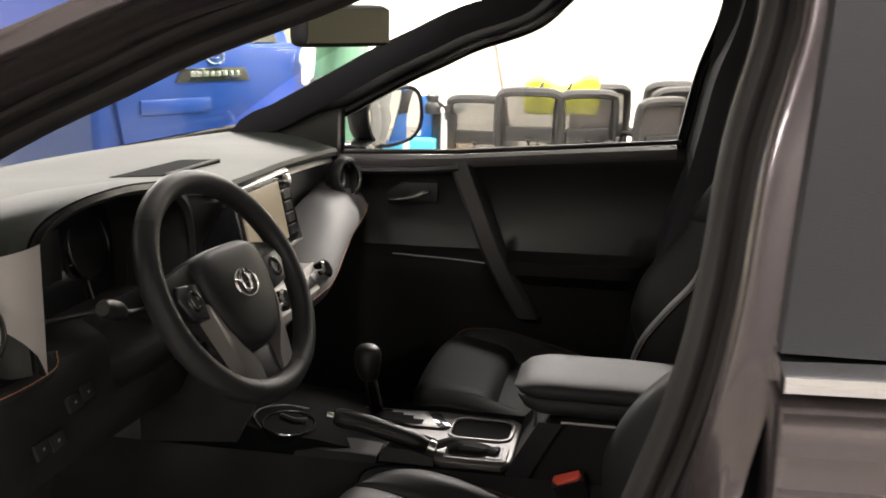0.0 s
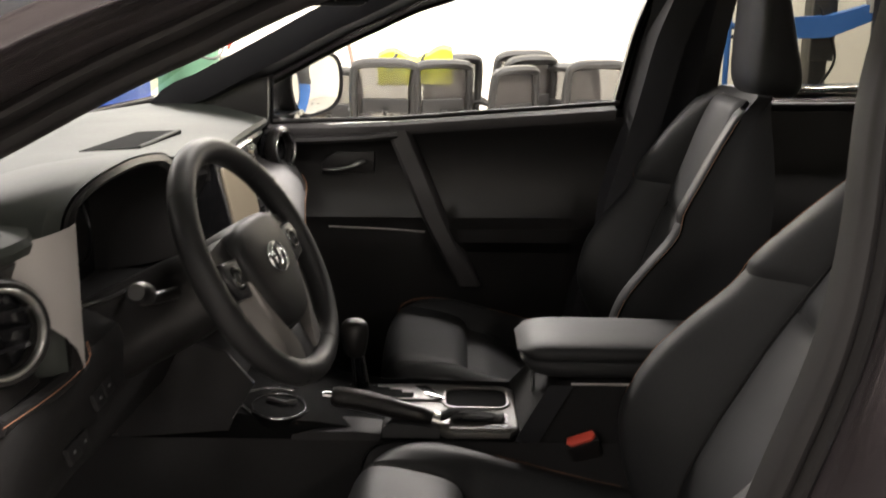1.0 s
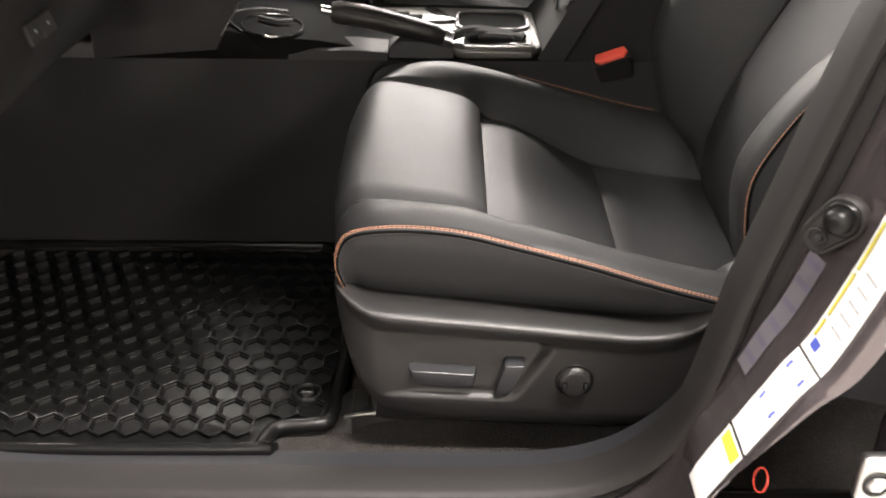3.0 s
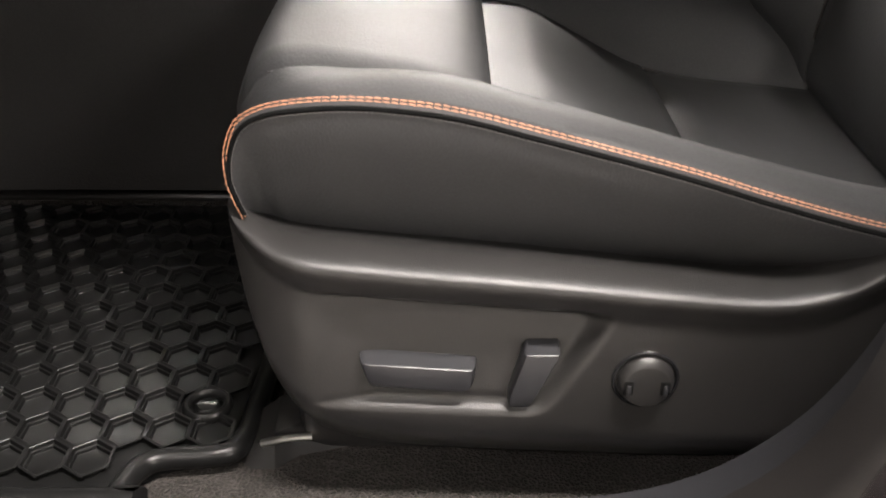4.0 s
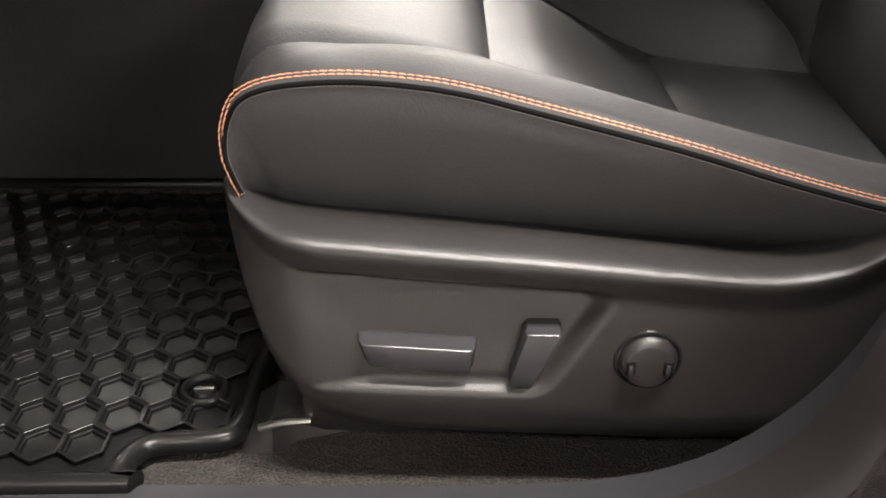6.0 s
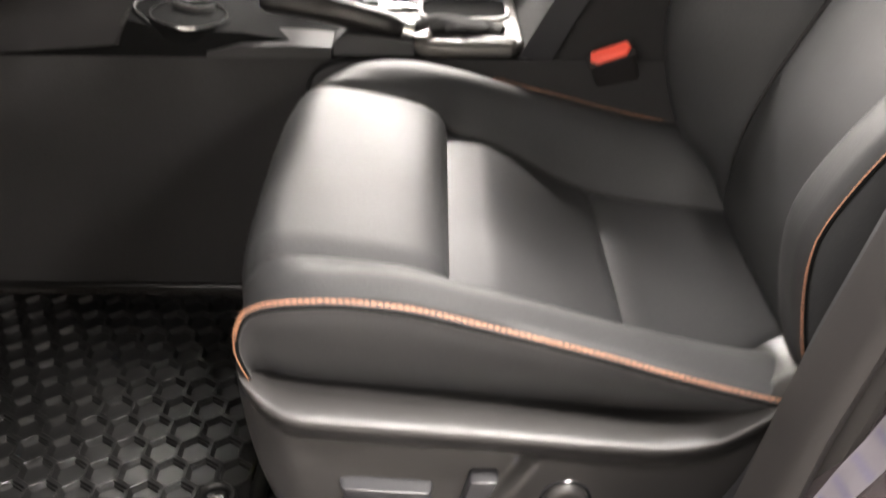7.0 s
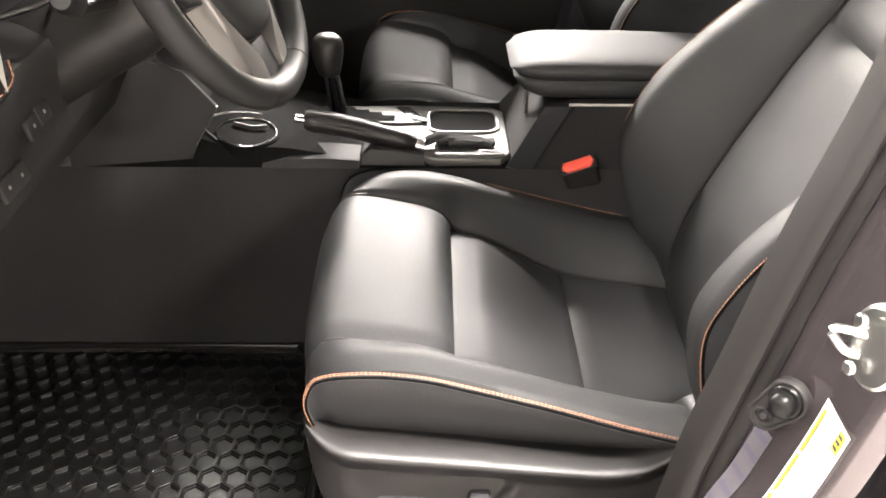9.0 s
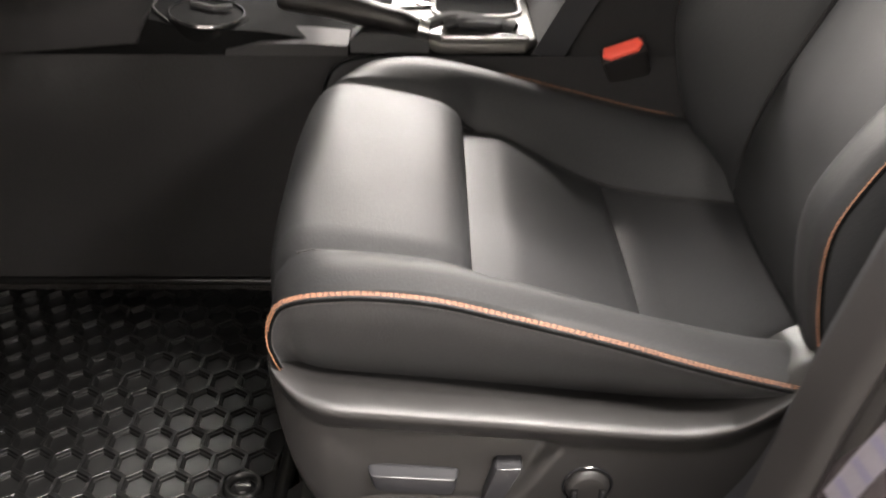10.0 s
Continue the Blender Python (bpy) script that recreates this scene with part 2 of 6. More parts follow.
def ring(centre, normal, r0, r1, depth, n=40, bm=None, squash=1.0):
    """A ring with a rounded section."""
    q = Vector(normal).to_track_quat("Z", "Y").to_matrix().to_4x4()
    m = Matrix.Translation(centre) @ q
    mid, w = (r0 + r1) / 2, (r1 - r0) / 2
    rings = []
    for k in range(n + 1):
        a = 2 * math.pi * k / n
        rings.append([m @ Vector(((mid + w * math.cos(b)) * math.cos(a), squash * (mid + w * math.cos(b)) * math.sin(a), depth / 2 * math.sin(b))) for b in (2 * math.pi * j / 10 for j in range(10))])
    bm = loft(rings, caps=False, bm=bm)
    bmesh.ops.remove_doubles(bm, verts=bm.verts, dist=1e-6)
    return bm


def padded(P, u0, u1, v0, v1, nu, nv, dip=0.008, roll=0.012, puff=0.0, face=(-0.3, 0, 1), thick=0.02):
    """An upholstered panel: the surface P(u, v) with its border rolled down into the seams, and a back."""
    e = 1e-4
    us = [u0 + (u1 - u0) * i / nu for i in range(nu + 1)]
    vs = [v0 + (v1 - v0) * j / nv for j in range(nv + 1)]
    bm = bmesh.new()
    top, low = [], []
    lu = (Vector(P(u1, (v0 + v1) / 2)) - Vector(P(u0, (v0 + v1) / 2))).length
    lv = (Vector(P((u0 + u1) / 2, v1)) - Vector(P((u0 + u1) / 2, v0))).length
    for i, u in enumerate(us):
        rt, rl = [], []
        for j, v in enumerate(vs):
            p = Vector(P(u, v))
            du = Vector(P(u + e, v)) - Vector(P(u - e, v))
            dv = Vector(P(u, v + e)) - Vector(P(u, v - e))
            nrm = du.cross(dv).normalized()
            if nrm.dot(Vector(face)) < 0:
                nrm = -nrm
            d = min((i / nu) * lu, (1 - i / nu) * lu, (j / nv) * lv, (1 - j / nv) * lv)
            k = max(0.0, 1 - d / roll)
            s = 16 * (i / nu) * (1 - i / nu) * (j / nv) * (1 - j / nv)
            rt.append(bm.verts.new(p + nrm * (-dip * k * k + puff * s)))
            rl.append(p - nrm * thick)
        top.append(rt)
        low.append(rl)
    for i in range(nu):
        for j in range(nv):
            bm.faces.new((top[i][j], top[i + 1][j], top[i + 1][j + 1], top[i][j + 1]))
    edge = [(i, 0) for i in range(nu)] + [(nu, j) for j in range(nv)] + [(i, nv) for i in range(nu, 0, -1)] + [(0, j) for j in range(nv, 0, -1)]
    lowv = [bm.verts.new(low[i][j]) for i, j in edge]
    for k in range(len(edge)):
        (a, b), (c, d) = edge[k], edge[(k + 1) % len(edge)]
        bm.faces.new((top[a][b], top[c][d], lowv[(k + 1) % len(edge)], lowv[k]))
    return bm


def stitches(pts, step=0.0045, length=0.0036, r=0.0007, slant=0.0, bm=None):
    """Short thread stitches along a line of points; slant leans each one across the line."""
    bm = bm or bmesh.new()
    P = [Vector(p) for p in pts]
    s = 0.0
    for a, b in zip(P, P[1:]):
        seg = (b - a).length
        d = (b - a).normalized() if seg else Vector((1, 0, 0))
        while s < seg:
            side = Vector((d.z, 0, -d.x)) * slant
            tube([a + d * s - side, a + d * (s + length / 2) + Vector((0, 0, r * 0.4)), a + d * (s + length) + side], [r * 0.6, r, r * 0.6], 5, bm=bm)
            s += step
        s -= seg
    return bm

# ---- the hall ----
X0, X1, Y0, Y1 = -9.0, 7.0, -6.5, 6.0
tagged(part("floor", box(X0, X1, Y0, Y1, -0.1, 0.0), FLOOR, smooth=False), "grey polished concrete floor of the hall", "floor", kind="structure")
tagged(part("ceiling", box(X0, X1, Y0, Y1, CEIL, CEIL + 0.1), CEILING, smooth=False), "dark painted ceiling of the hall", "ceiling", kind="structure")
tagged(part("wall_recess", box(X0, -2.45, 9.8, 10.0, 0, CEIL), WALL, smooth=False), "cream painted plain wall", "wall", kind="structure")
tagged(part("wall_return", box(-2.45, -2.3, Y1 + 0.2, 9.8, 0, CEIL), WALL, smooth=False), "cream painted plain wall", "wall", kind="structure")
tagged(part("floor_recess", box(X0, -2.45, Y1, 9.8, -0.1, 0.0), FLOOR, smooth=False), "grey polished concrete floor of the hall", "floor", kind="structure")
tagged(part("ceiling_recess", box(X0, -2.45, Y1, 9.8, CEIL, CEIL + 0.1), CEILING, smooth=False), "dark painted ceiling of the hall", "ceiling", kind="structure")
tagged(part("wall_north", box(-2.45, X1, Y1, Y1 + 0.2, 0, CEIL), WALL, smooth=False), "cream painted plain wall in bright light", "wall", kind="structure")
tagged(part("wall_south", box(X0, X1, Y0 - 0.2, Y0, 0, CEIL), PALEWALL, smooth=False), "pale painted plain wall", "wall", kind="structure")
tagged(part("wall_west", box(X0 - 0.2, X0, Y0, 9.8, 0, CEIL), WALL, smooth=False), "cream painted plain wall", "wall", kind="structure")
tagged(part("wall_east", box(X1, X1 + 0.2, Y0, Y1, 0, CEIL), WALL, smooth=False), "cream painted plain wall", "wall", kind="structure")
# fittings added round the unseen lamps
for lx, ly, watts in LAMPS:
    fx = thing("unseen_ceiling_light", "unseen white strip light with a glowing diffuser added on the ceiling", "ceiling light", "ceiling lights", at=(lx, ly, CEIL))
    part("housing", box(-0.8, 0.8, -0.18, 0.18, -0.05, 0.0, 0.008), CEILING, fx)
    part("diffuser", box(-0.76, 0.76, -0.15, 0.15, -0.075, -0.05, 0.008), DIFFUSER, fx, "glowing diffuser")


# ---- car shell ----
LEAN = curve([(0.3, 0.745), (0.46, 0.752), (0.6, 0.775), (0.85, 0.787), (1.1, 0.782), (1.3, 0.735), (1.46, 0.70), (1.62, 0.64)])


def door_loop(side):
    pts = [(-1.005, 0.95), (-1.0, 0.72), (-0.98, 0.58), (-0.935, 0.50), (-0.85, 0.466), (-0.5, 0.463), (-0.33, 0.463), (-0.245, 0.475), (-0.19, 0.515), (-0.160, 0.58),
           (-0.139, 0.667), (-0.126, 0.729), (-0.094, 0.846), (-0.067, 0.954), (-0.028, 1.095), (-0.020, 1.2), (-0.013, 1.322), (0.010, 1.446), (0.0, 1.53), (-0.08, 1.555),
           (-0.20, 1.52), (-0.33, 1.447), (-0.475, 1.393), (-0.563, 1.352), (-0.65, 1.312), (-0.757, 1.255), (-0.92, 1.17), (-1.0, 1.09)]
    if side > 0:
        pts = [(x, z - (0.034 if x < -0.25 and z > 1.15 else 0.0)) for x, z in pts]
        pts = [(x + 0.045 + max(0.0, 0.13 * (z - 1.1)) * (1 if x > -0.15 else 0), z) for x, z in pts]
    else:
        back = curve([(0.45, 0.016), (0.60, 0.020), (0.70, 0.014), (0.85, 0.009), (1.0, 0.010), (1.10, 0.016), (1.20, 0.030), (1.32, 0.038), (1.45, 0.042), (1.56, 0.040)])
        pts = [(x + (back(z) if x > -0.26 else 0.0), z - (0.005 if -0.95 < x < -0.25 and z > 1.15 else 0.0)) for x, z in pts]
    return spline([(x, 0, z) for x, z in pts + pts[:1]], 170)[:-1]


LOOPS = {-1: door_loop(-1), 1: door_loop(1)}


def on_loop(side, s, o, w):
    """A place beside the door opening: s along its loop, o away from the opening, w inwards of the flange."""
    loop = LOOPS[side]
    n = len(loop)
    i = int(s) % n
    p = loop[i].lerp(loop[(i + 1) % n], s - int(s))
    d = loop[(i + 2) % n] - loop[i - 1]
    d.normalize()
    q = p + Vector((d.z, 0, -d.x)) * o
    return Vector((q.x, side * (LEAN(p.z) - w), q.z))


NEAR = curve([(0.44, 0.5), (0.49, 0.4), (0.53, 0.0), (0.58, -0.25), (0.65, 0.10), (0.70, 0.45), (0.735, 0.72), (0.80, 0.86), (0.85, 0.90), (1.0, 0.95), (1.1, 0.80), (1.2, 0.62), (1.6, 0.60)])


def jamb_out(side, z, o, x=0.0):
    """How far the painted steps of the near door frame stand off its opening at height z."""
    if side > 0 or o < 0.012:
        return o
    k = max(0.0, min(1.0, (x + 0.75) / 0.50))
    return 0.012 + (o - 0.012) * (1 + (NEAR(z) - 1) * k * k * (3 - 2 * k))


def sweep_loop(profile, side, painted=False, upper=None):
    """upper: the profile of the rear pillar edge above the belt, into which the first one runs over."""
    n = len(LOOPS[side])
    rings = []
    for i in range(n):
        p = LOOPS[side][i]
        low = [(jamb_out(side, p.z, o, p.x) if painted else o, w) for o, w in profile]
        if upper:
            k = max(0.0, min(1.0, (p.z - 0.98) / 0.14)) * max(0.0, min(1.0, (p.x + 0.25) / 0.2))
            k = k * k * (3 - 2 * k)
            low = [(o + (o2 - o) * k, w + (w2 - w) * k) for (o, w), (o2, w2) in zip(low, upper)]
        rings.append([on_loop(side, i, o, w) for o, w in low])
    rings.append(rings[0])
    bm = loft(rings, closed=False, caps=False)
    bmesh.ops.remove_doubles(bm, verts=bm.verts, dist=1e-6)
    return bm


def loop_at(side, z, x_over):
    """The place along the loop at height z on its rear edge."""
    loop = LOOPS[side]
    best = min(range(len(loop)), key=lambda i: abs(loop[i].z - z) + (0 if loop[i].x > x_over else 9))
    for j in (best - 1, best + 1):
        if 0 <= j < len(loop) and (loop[j].z - z) * (loop[best].z - z) < 0:
            return best + (j - best) * (z - loop[best].z) / (loop[j].z - loop[best].z)
    return best


SEALP = [(-0.001, 0.032), (-0.001, -0.003), (0.003, -0.011), (0.009, -0.015), (0.014, -0.013), (0.0175, -0.007), (0.0195, -0.0045), (0.0215, -0.007), (0.026, -0.0125), (0.031, -0.0125), (0.0355, -0.008), (0.038, 0.0), (0.038, 0.02)]
JAMBP = [(0.030, 0.012), (0.036, -0.002), (0.040, -0.012), (0.0425, -0.022), (0.0465, -0.038), (0.049, -0.045), (0.051, -0.050), (0.054, -0.060), (0.058, -0.100), (0.063, -0.112), (0.074, -0.118), (0.084, -0.1185)]
FARP = [(0.008, 0.02), (0.012, -0.004), (0.020, -0.012), (0.024, -0.014), (0.046, -0.040), (0.051, -0.050), (0.054, -0.060), (0.058, -0.100), (0.074, -0.118), (0.084, -0.1185)]
UPPERP = [(0.036, 0.012), (0.034, -0.006), (0.030, -0.030), (0.0265, -0.048), (0.0265, -0.054), (0.029, -0.061), (0.035, -0.067), (0.042, -0.072), (0.049, -0.077), (0.055, -0.081), (0.060, -0.085), (0.064, -0.089)]
shell = thing("car_body", "parked car shell in grey metallic paint with its front door open", "car", kind="structure")
for side in (-1, 1):
    part("door_seal", sweep_loop(SEALP, side), SEAL, shell, "black rubber door seal")
    part("jamb", sweep_loop(JAMBP, side, True, UPPERP) if side < 0 else sweep_loop(FARP, side), PAINT, shell, "grey metallic painted door frame")
    part("lining", sweep_loop([(0.022, 0.028), (0.024, 0.040), (0.030, 0.06), (0.040, 0.10), (0.07, 0.12), (0.10, 0.125)], side), LINING, shell, "dark lining of the pillars")

# cabin floor, sills and closings
floor_rows = [[(x, y, z) for y, z in ((-0.745, 0.455), (-0.725, 0.440), (-0.71, 0.420), (-0.69, 0.413), (-0.24, 0.415), (-0.19, 0.43), (-0.16, 0.50), (-0.13, 0.62), (-0.12, 0.66), (0.14, 0.66), (0.17, 0.60), (0.21, 0.43), (0.26, 0.415), (0.70, 0.415), (0.76, 0.455))] for x in (-1.30, -1.0, -0.8, -0.6, -0.4, -0.2, 0.0, 0.3, 0.8, 1.3)]
part("carpet", loft(floor_rows, closed=False, caps=False), CARPET, shell, "charcoal carpet")
part("tunnel_panel", loft([[(x, y, z) for y, z in ((-0.205, 0.44), (-0.178, 0.475), (-0.160, 0.52), (-0.146, 0.60), (-0.136, 0.67), (-0.126, 0.70))] for x in (-1.05, -0.9, -0.7, -0.5, -0.3, -0.1, 0.25)], closed=False, caps=False), TUNNEL, shell, "dark felt tunnel panel")
part("underbody", box(-1.3, 1.6, -0.86, 0.86, 0.24, 0.40), SEAL, shell, smooth=False)
part("scuff_plate", loft([[(x, y, z) for y, z in ((-0.722, 0.420), (-0.726, 0.440), (-0.735, 0.448), (-0.756, 0.450), (-0.758, 0.43))] for x in (-0.93, -0.6, -0.3, -0.22)]), SHELL, shell, "black plastic scuff plate")
part("firewall", box(-1.36, -1.27, -0.80, 0.80, 0.36, 1.05), CARPET, shell, "charcoal carpet lining", smooth=False)
part("rear_bulkhead", box(1.30, 1.36, -0.80, 0.80, 0.36, 1.12), LINING, shell, smooth=False)
part("toe_board", loft([[(-1.30, y, 0.40), (-1.05, y, 0.42), (-1.22, y, 0.62), (-1.30, y, 0.62)] for y in (-0.735, -0.13)]), CARPET, shell, smooth=False)
for side in (-1, 1):
    part("kick_panel", loft([[(x, side * y, z) for x, y in ((-0.985, 0.77), (-0.99, 0.735), (-1.1, 0.71), (-1.28, 0.72), (-1.28, 0.80))] for z in (0.42, 0.7, 1.05)]), SHELL, shell, "black kick panel")
roofz = lambda x, y: 1.615 - 0.045 * (abs(y) / 0.62) ** 3 - 0.30 * max(0, -0.10 - x) ** 1.6
part("roof", loft([[(x, y, roofz(x, y)) for y in (-0.64, -0.45, -0.25, 0, 0.25, 0.45, 0.64)] + [(x, y, roofz(x, y) + 0.035) for y in (0.64, 0.45, 0.25, 0, -0.25, -0.45, -0.64)] for x in (-0.46, -0.3, -0.1, 0.2, 0.6, 1.4, 1.95)]), PAINT, shell, "grey metallic roof")
part("headliner", loft([[(x, y, roofz(x, y) - 0.012) for y in (-0.60, -0.45, -0.25, 0, 0.25, 0.45, 0.60)] for x in (-0.42, -0.3, -0.1, 0.2, 0.6, 1.3)], closed=False, caps=False), HEADLINER, shell, "pale grey headliner")
WS = []
for u in (0, 0.2, 0.4, 0.6, 0.8, 1.0):
    row = []
    for v in (-1, -0.8, -0.5, 0, 0.5, 0.8, 1):
        bow = 0.25 * (1 - u) + 0.05 * u
        row.append((-1.06 + 0.60 * u - bow * (1 - v * v), v * (0.71 - 0.05 * u), 1.165 - 0.04 * (1 - v * v) * (1 - u) + 0.335 * u + 0.03 * math.sin(math.pi * u)))
    WS.append(row)
ws = part("windscreen", loft(WS, closed=False, caps=False), SCREENGLASS, shell, "faintly green windscreen")
ws.visible_shadow = False
# reflections along the glass foot are put in as a bright metal strip
part("windscreen_reflection", loft([[(p[0] + 0.004, p[1], p[2] - 0.012) for p in WS[0]], [(p[0] + 0.028, p[1], p[2] + 0.004) for p in WS[0]]], closed=False, caps=False), CHROMEDULL, shell, "bright strip standing in for reflections along the foot of the windscreen")
part("windscreen_seal", tube([(p[0] + 0.036, p[1], p[2] - 0.004) for p in spline(WS[0], 30)], 0.006, 8), SEAL, shell)
part("bonnet", loft([[(x, y, z - 0.05 * abs(y) ** 3) for y in (-0.82, -0.4, 0, 0.4, 0.82)] + [(x, y, z - 0.12) for y in (0.82, 0.4, 0, -0.4, -0.82)] for x, z in ((-1.36, 1.06), (-1.7, 1.03), (-2.2, 0.97), (-2.5, 0.85))]), PAINT, shell, "grey metallic bonnet")

# rear doors, outside skins and tinted glass
for side in (-1, 1):
    dx = 0.0 if side < 0 else 0.05
    rd = part("rear_door", plate([(0.055 + dx, 0.72), (0.058 + dx, 0.85), (0.062 + dx, 1.0), (0.062 + dx, 1.155), (1.15, 1.185), (1.15, 0.60), (0.98, 0.44), (0.02 + dx, 0.44), (0.035 + dx, 0.60)], "y", side * 0.80, side * 0.912, 0.014, seg=3), PAINT, shell, "grey metallic rear door")
    part("belt_strip", plate([(0.064 + dx, 1.166), (1.15, 1.196), (1.15, 1.211), (0.064 + dx, 1.181)], "y", side * 0.83, side * 0.921, 0.005), CHROME, rd, "chrome belt strip")
    skin = [(0.880, 1.160), (0.904, 1.156), (0.914, 1.148), (0.9175, 1.136), (0.916, 1.122), (0.909, 1.112), (0.907, 1.102), (0.910, 1.094), (0.9165, 1.086), (0.919, 1.072), (0.918, 1.054), (0.9155, 1.046), (0.9165, 1.036), (0.922, 1.026), (0.924, 1.010), (0.922, 0.93), (0.9165, 0.80), (0.9145, 0.62), (0.9135, 0.47)]
    part("door_skin", loft([[(x + (0.055 + dx - 0.06 * max(0, 0.9 - z)) * (1 - q), side * y * (1 if q else 0.9995), z + 0.028 * (x - 0.06) * max(0.0, (z - 0.47) / 0.69)) for y, z in skin] for q, x in ((0, 0.012), (1, 0.30 + dx), (1, 0.6), (1, 0.85))], closed=False, caps=False), PAINT, rd, "grey metallic door skin")
    g = part("rear_window", loft([[(0.13 + dx, side * 0.80, 1.16), (1.25, side * 0.80, 1.19)], [(0.18 + dx, side * 0.70, 1.52), (1.05, side * 0.70, 1.50)]], closed=False, caps=False), PRIVACY, rd, "tinted privacy glass")
    g.visible_shadow = False
    part("door_trim", loft([[(0.16 + dx, side * (0.735 - 0.02 * math.sin(z * 9)), z), (1.28, side * (0.735 - 0.02 * math.sin(z * 9)), z), (1.28, side * 0.80, z), (0.16 + dx, side * 0.80, z)] for z in (0.42, 0.6, 0.75, 0.86, 0.9, 1.0, 1.08, 1.125, 1.15)]), SHELL, rd, "black rear door trim")
    part("belt_moulding", tube([(0.16 + dx, side * 0.745, 1.152), (1.28, side * 0.745, 1.165)], 0.010, 8), SEAL, rd)
    part("pillar_cover", loft([[(a + dx, side * (LEAN(z) + 0.115 - 0.02 * (z - 1.15)), z) for a in (0.066 + 0.10 * (z - 1.18), 0.24)] + [(a + dx, side * (LEAN(z) + 0.06), z) for a in (0.24, 0.066 + 0.10 * (z - 1.18))] for z in (1.185, 1.3, 1.42, 1.53)]), LINING, rd, "black pillar cover")
    part("pillar_trim", loft([[(x0 + dx, side * (LEAN(z) - 0.045), z), (x0 + 0.05 + dx, side * (LEAN(z) - 0.085), z), (x0 + 0.13 + dx, side * (LEAN(z) - 0.085), z), (x0 + 0.19 + dx, side * (LEAN(z) - 0.02), z), (x0 + 0.16 + dx, side * (LEAN(z) + 0.01), z)] for x0, z in ((-0.10, 0.60), (-0.078, 0.729), (-0.048, 0.846), (-0.020, 0.954), (0.018, 1.095), (0.034, 1.322), (0.065, 1.56))]), LINING, shell, "dark centre pillar trim")

# wings, wheels and the rear of the car
arch = lambda cx, r, a0, a1, n=10: [(cx + r * math.cos(radians(a0 + (a1 - a0) * k / n)), 0.36 + r * math.sin(radians(a0 + (a1 - a0) * k / n))) for k in range(n + 1)]
for side in (-1, 1):
    y0, y1 = side * 0.80, side * 0.905
    part("front_fender", plate([(-1.05, 0.36), (-1.05, 1.06), (-1.40, 1.045), (-2.0, 0.99), (-2.36, 0.86), (-2.44, 0.62), (-2.40, 0.36)] + arch(-1.52, 0.39, 180, 0), "y", y0, y1, 0.02, seg=3), PAINT, shell, "grey metallic front wing")
    part("quarter_panel", plate([(1.165, 0.75), (1.165, 1.19), (2.02, 1.20), (2.15, 1.02), (2.17, 0.62), (2.10, 0.40)] + arch(1.165, 0.39, 0, 90), "y", y0, y1, 0.02, seg=3), PAINT, shell, "grey metallic rear wing")
    part("rocker", box(-1.12, 0.78, min(side * 0.76, side * 0.895), max(side * 0.76, side * 0.895), 0.24, 0.41, 0.02), PAINT, shell, "grey metallic sill")
    part("rear_pillar", loft([[(x0, side * y, z), (x1, side * y, z), (x1, side * (y - 0.06), z), (x0, side * (y - 0.06), z)] for x0, x1, y, z in ((1.70, 2.06, 0.86, 1.19), (1.62, 1.98, 0.76, 1.40), (1.55, 1.93, 0.66, 1.56))]), PAINT, shell, "grey metallic rear pillar")
    qg = part("quarter_window", loft([[(1.18, side * 0.80, 1.195), (1.72, side * 0.82, 1.20)], [(1.10, side * 0.68, 1.53), (1.58, side * 0.68, 1.52)]], closed=False, caps=False), PRIVACY, shell, "tinted quarter glass")
    qg.visible_shadow = False
    part("head_lamp", loft([[(-2.36, side * 0.86, z), (-2.44, side * 0.62, z), (-2.30, side * 0.60, z + 0.02), (-2.15, side * 0.89, z + 0.02)] for z in (0.72, 0.80, 0.84)]), GLOSS, shell, "dark head lamp")
    part("tail_lamp", loft([[(2.12, side * 0.60, z), (2.19, side * 0.62, z), (2.13, side * 0.90, z), (1.98, side * 0.912, z)] for z in (0.92, 1.0, 1.08)]), RED, shell, "red tail lamp")
    for xx in (-1.52, 1.165):
        ty = part("tyre", ring((xx, side * 0.79, 0.355), (0, 1, 0), 0.225, 0.355, 0.23, 48), RUBBER, shell, "black tyre")
        part("rim", disc((xx, side * 0.86, 0.355), (0, side, 0), 0.235, 0.10, 36, 0.02), STEEL, ty, "alloy wheel")
        for k in range(5):
            a = radians(18 + 72 * k)
            part("rim_spoke", turn(box(-0.022, 0.022, -0.012, 0.012, 0.04, 0.215, 0.006), Matrix.Translation((xx, side * 0.868, 0.355)) @ Matrix.Rotation(a, 4, "Y")), TRIM, ty)
part("front_bumper", loft([[(x + 0.10 * (abs(y) / 0.86) ** 3, y, z) for y in (-0.86, -0.6, -0.3, 0, 0.3, 0.6, 0.86)] for x, z in ((-2.42, 0.28), (-2.52, 0.34), (-2.56, 0.50), (-2.52, 0.68), (-2.44, 0.86), (-2.30, 0.95))], closed=False, caps=False), PAINT, shell, "grey metallic front bumper")
part("grille", box(-2.575, -2.545, -0.55, 0.55, 0.42, 0.58, 0.01), SEAL, shell, "black grille")
part("tailgate", loft([[(x - 0.06 * (abs(y) / 0.80) ** 3, y, z) for y in (-0.80, -0.5, 0, 0.5, 0.80)] for x, z in ((2.14, 0.42), (2.19, 0.50), (2.20, 0.75), (2.18, 1.0), (2.10, 1.19))], closed=False, caps=False), PAINT, shell, "grey metallic tailgate")
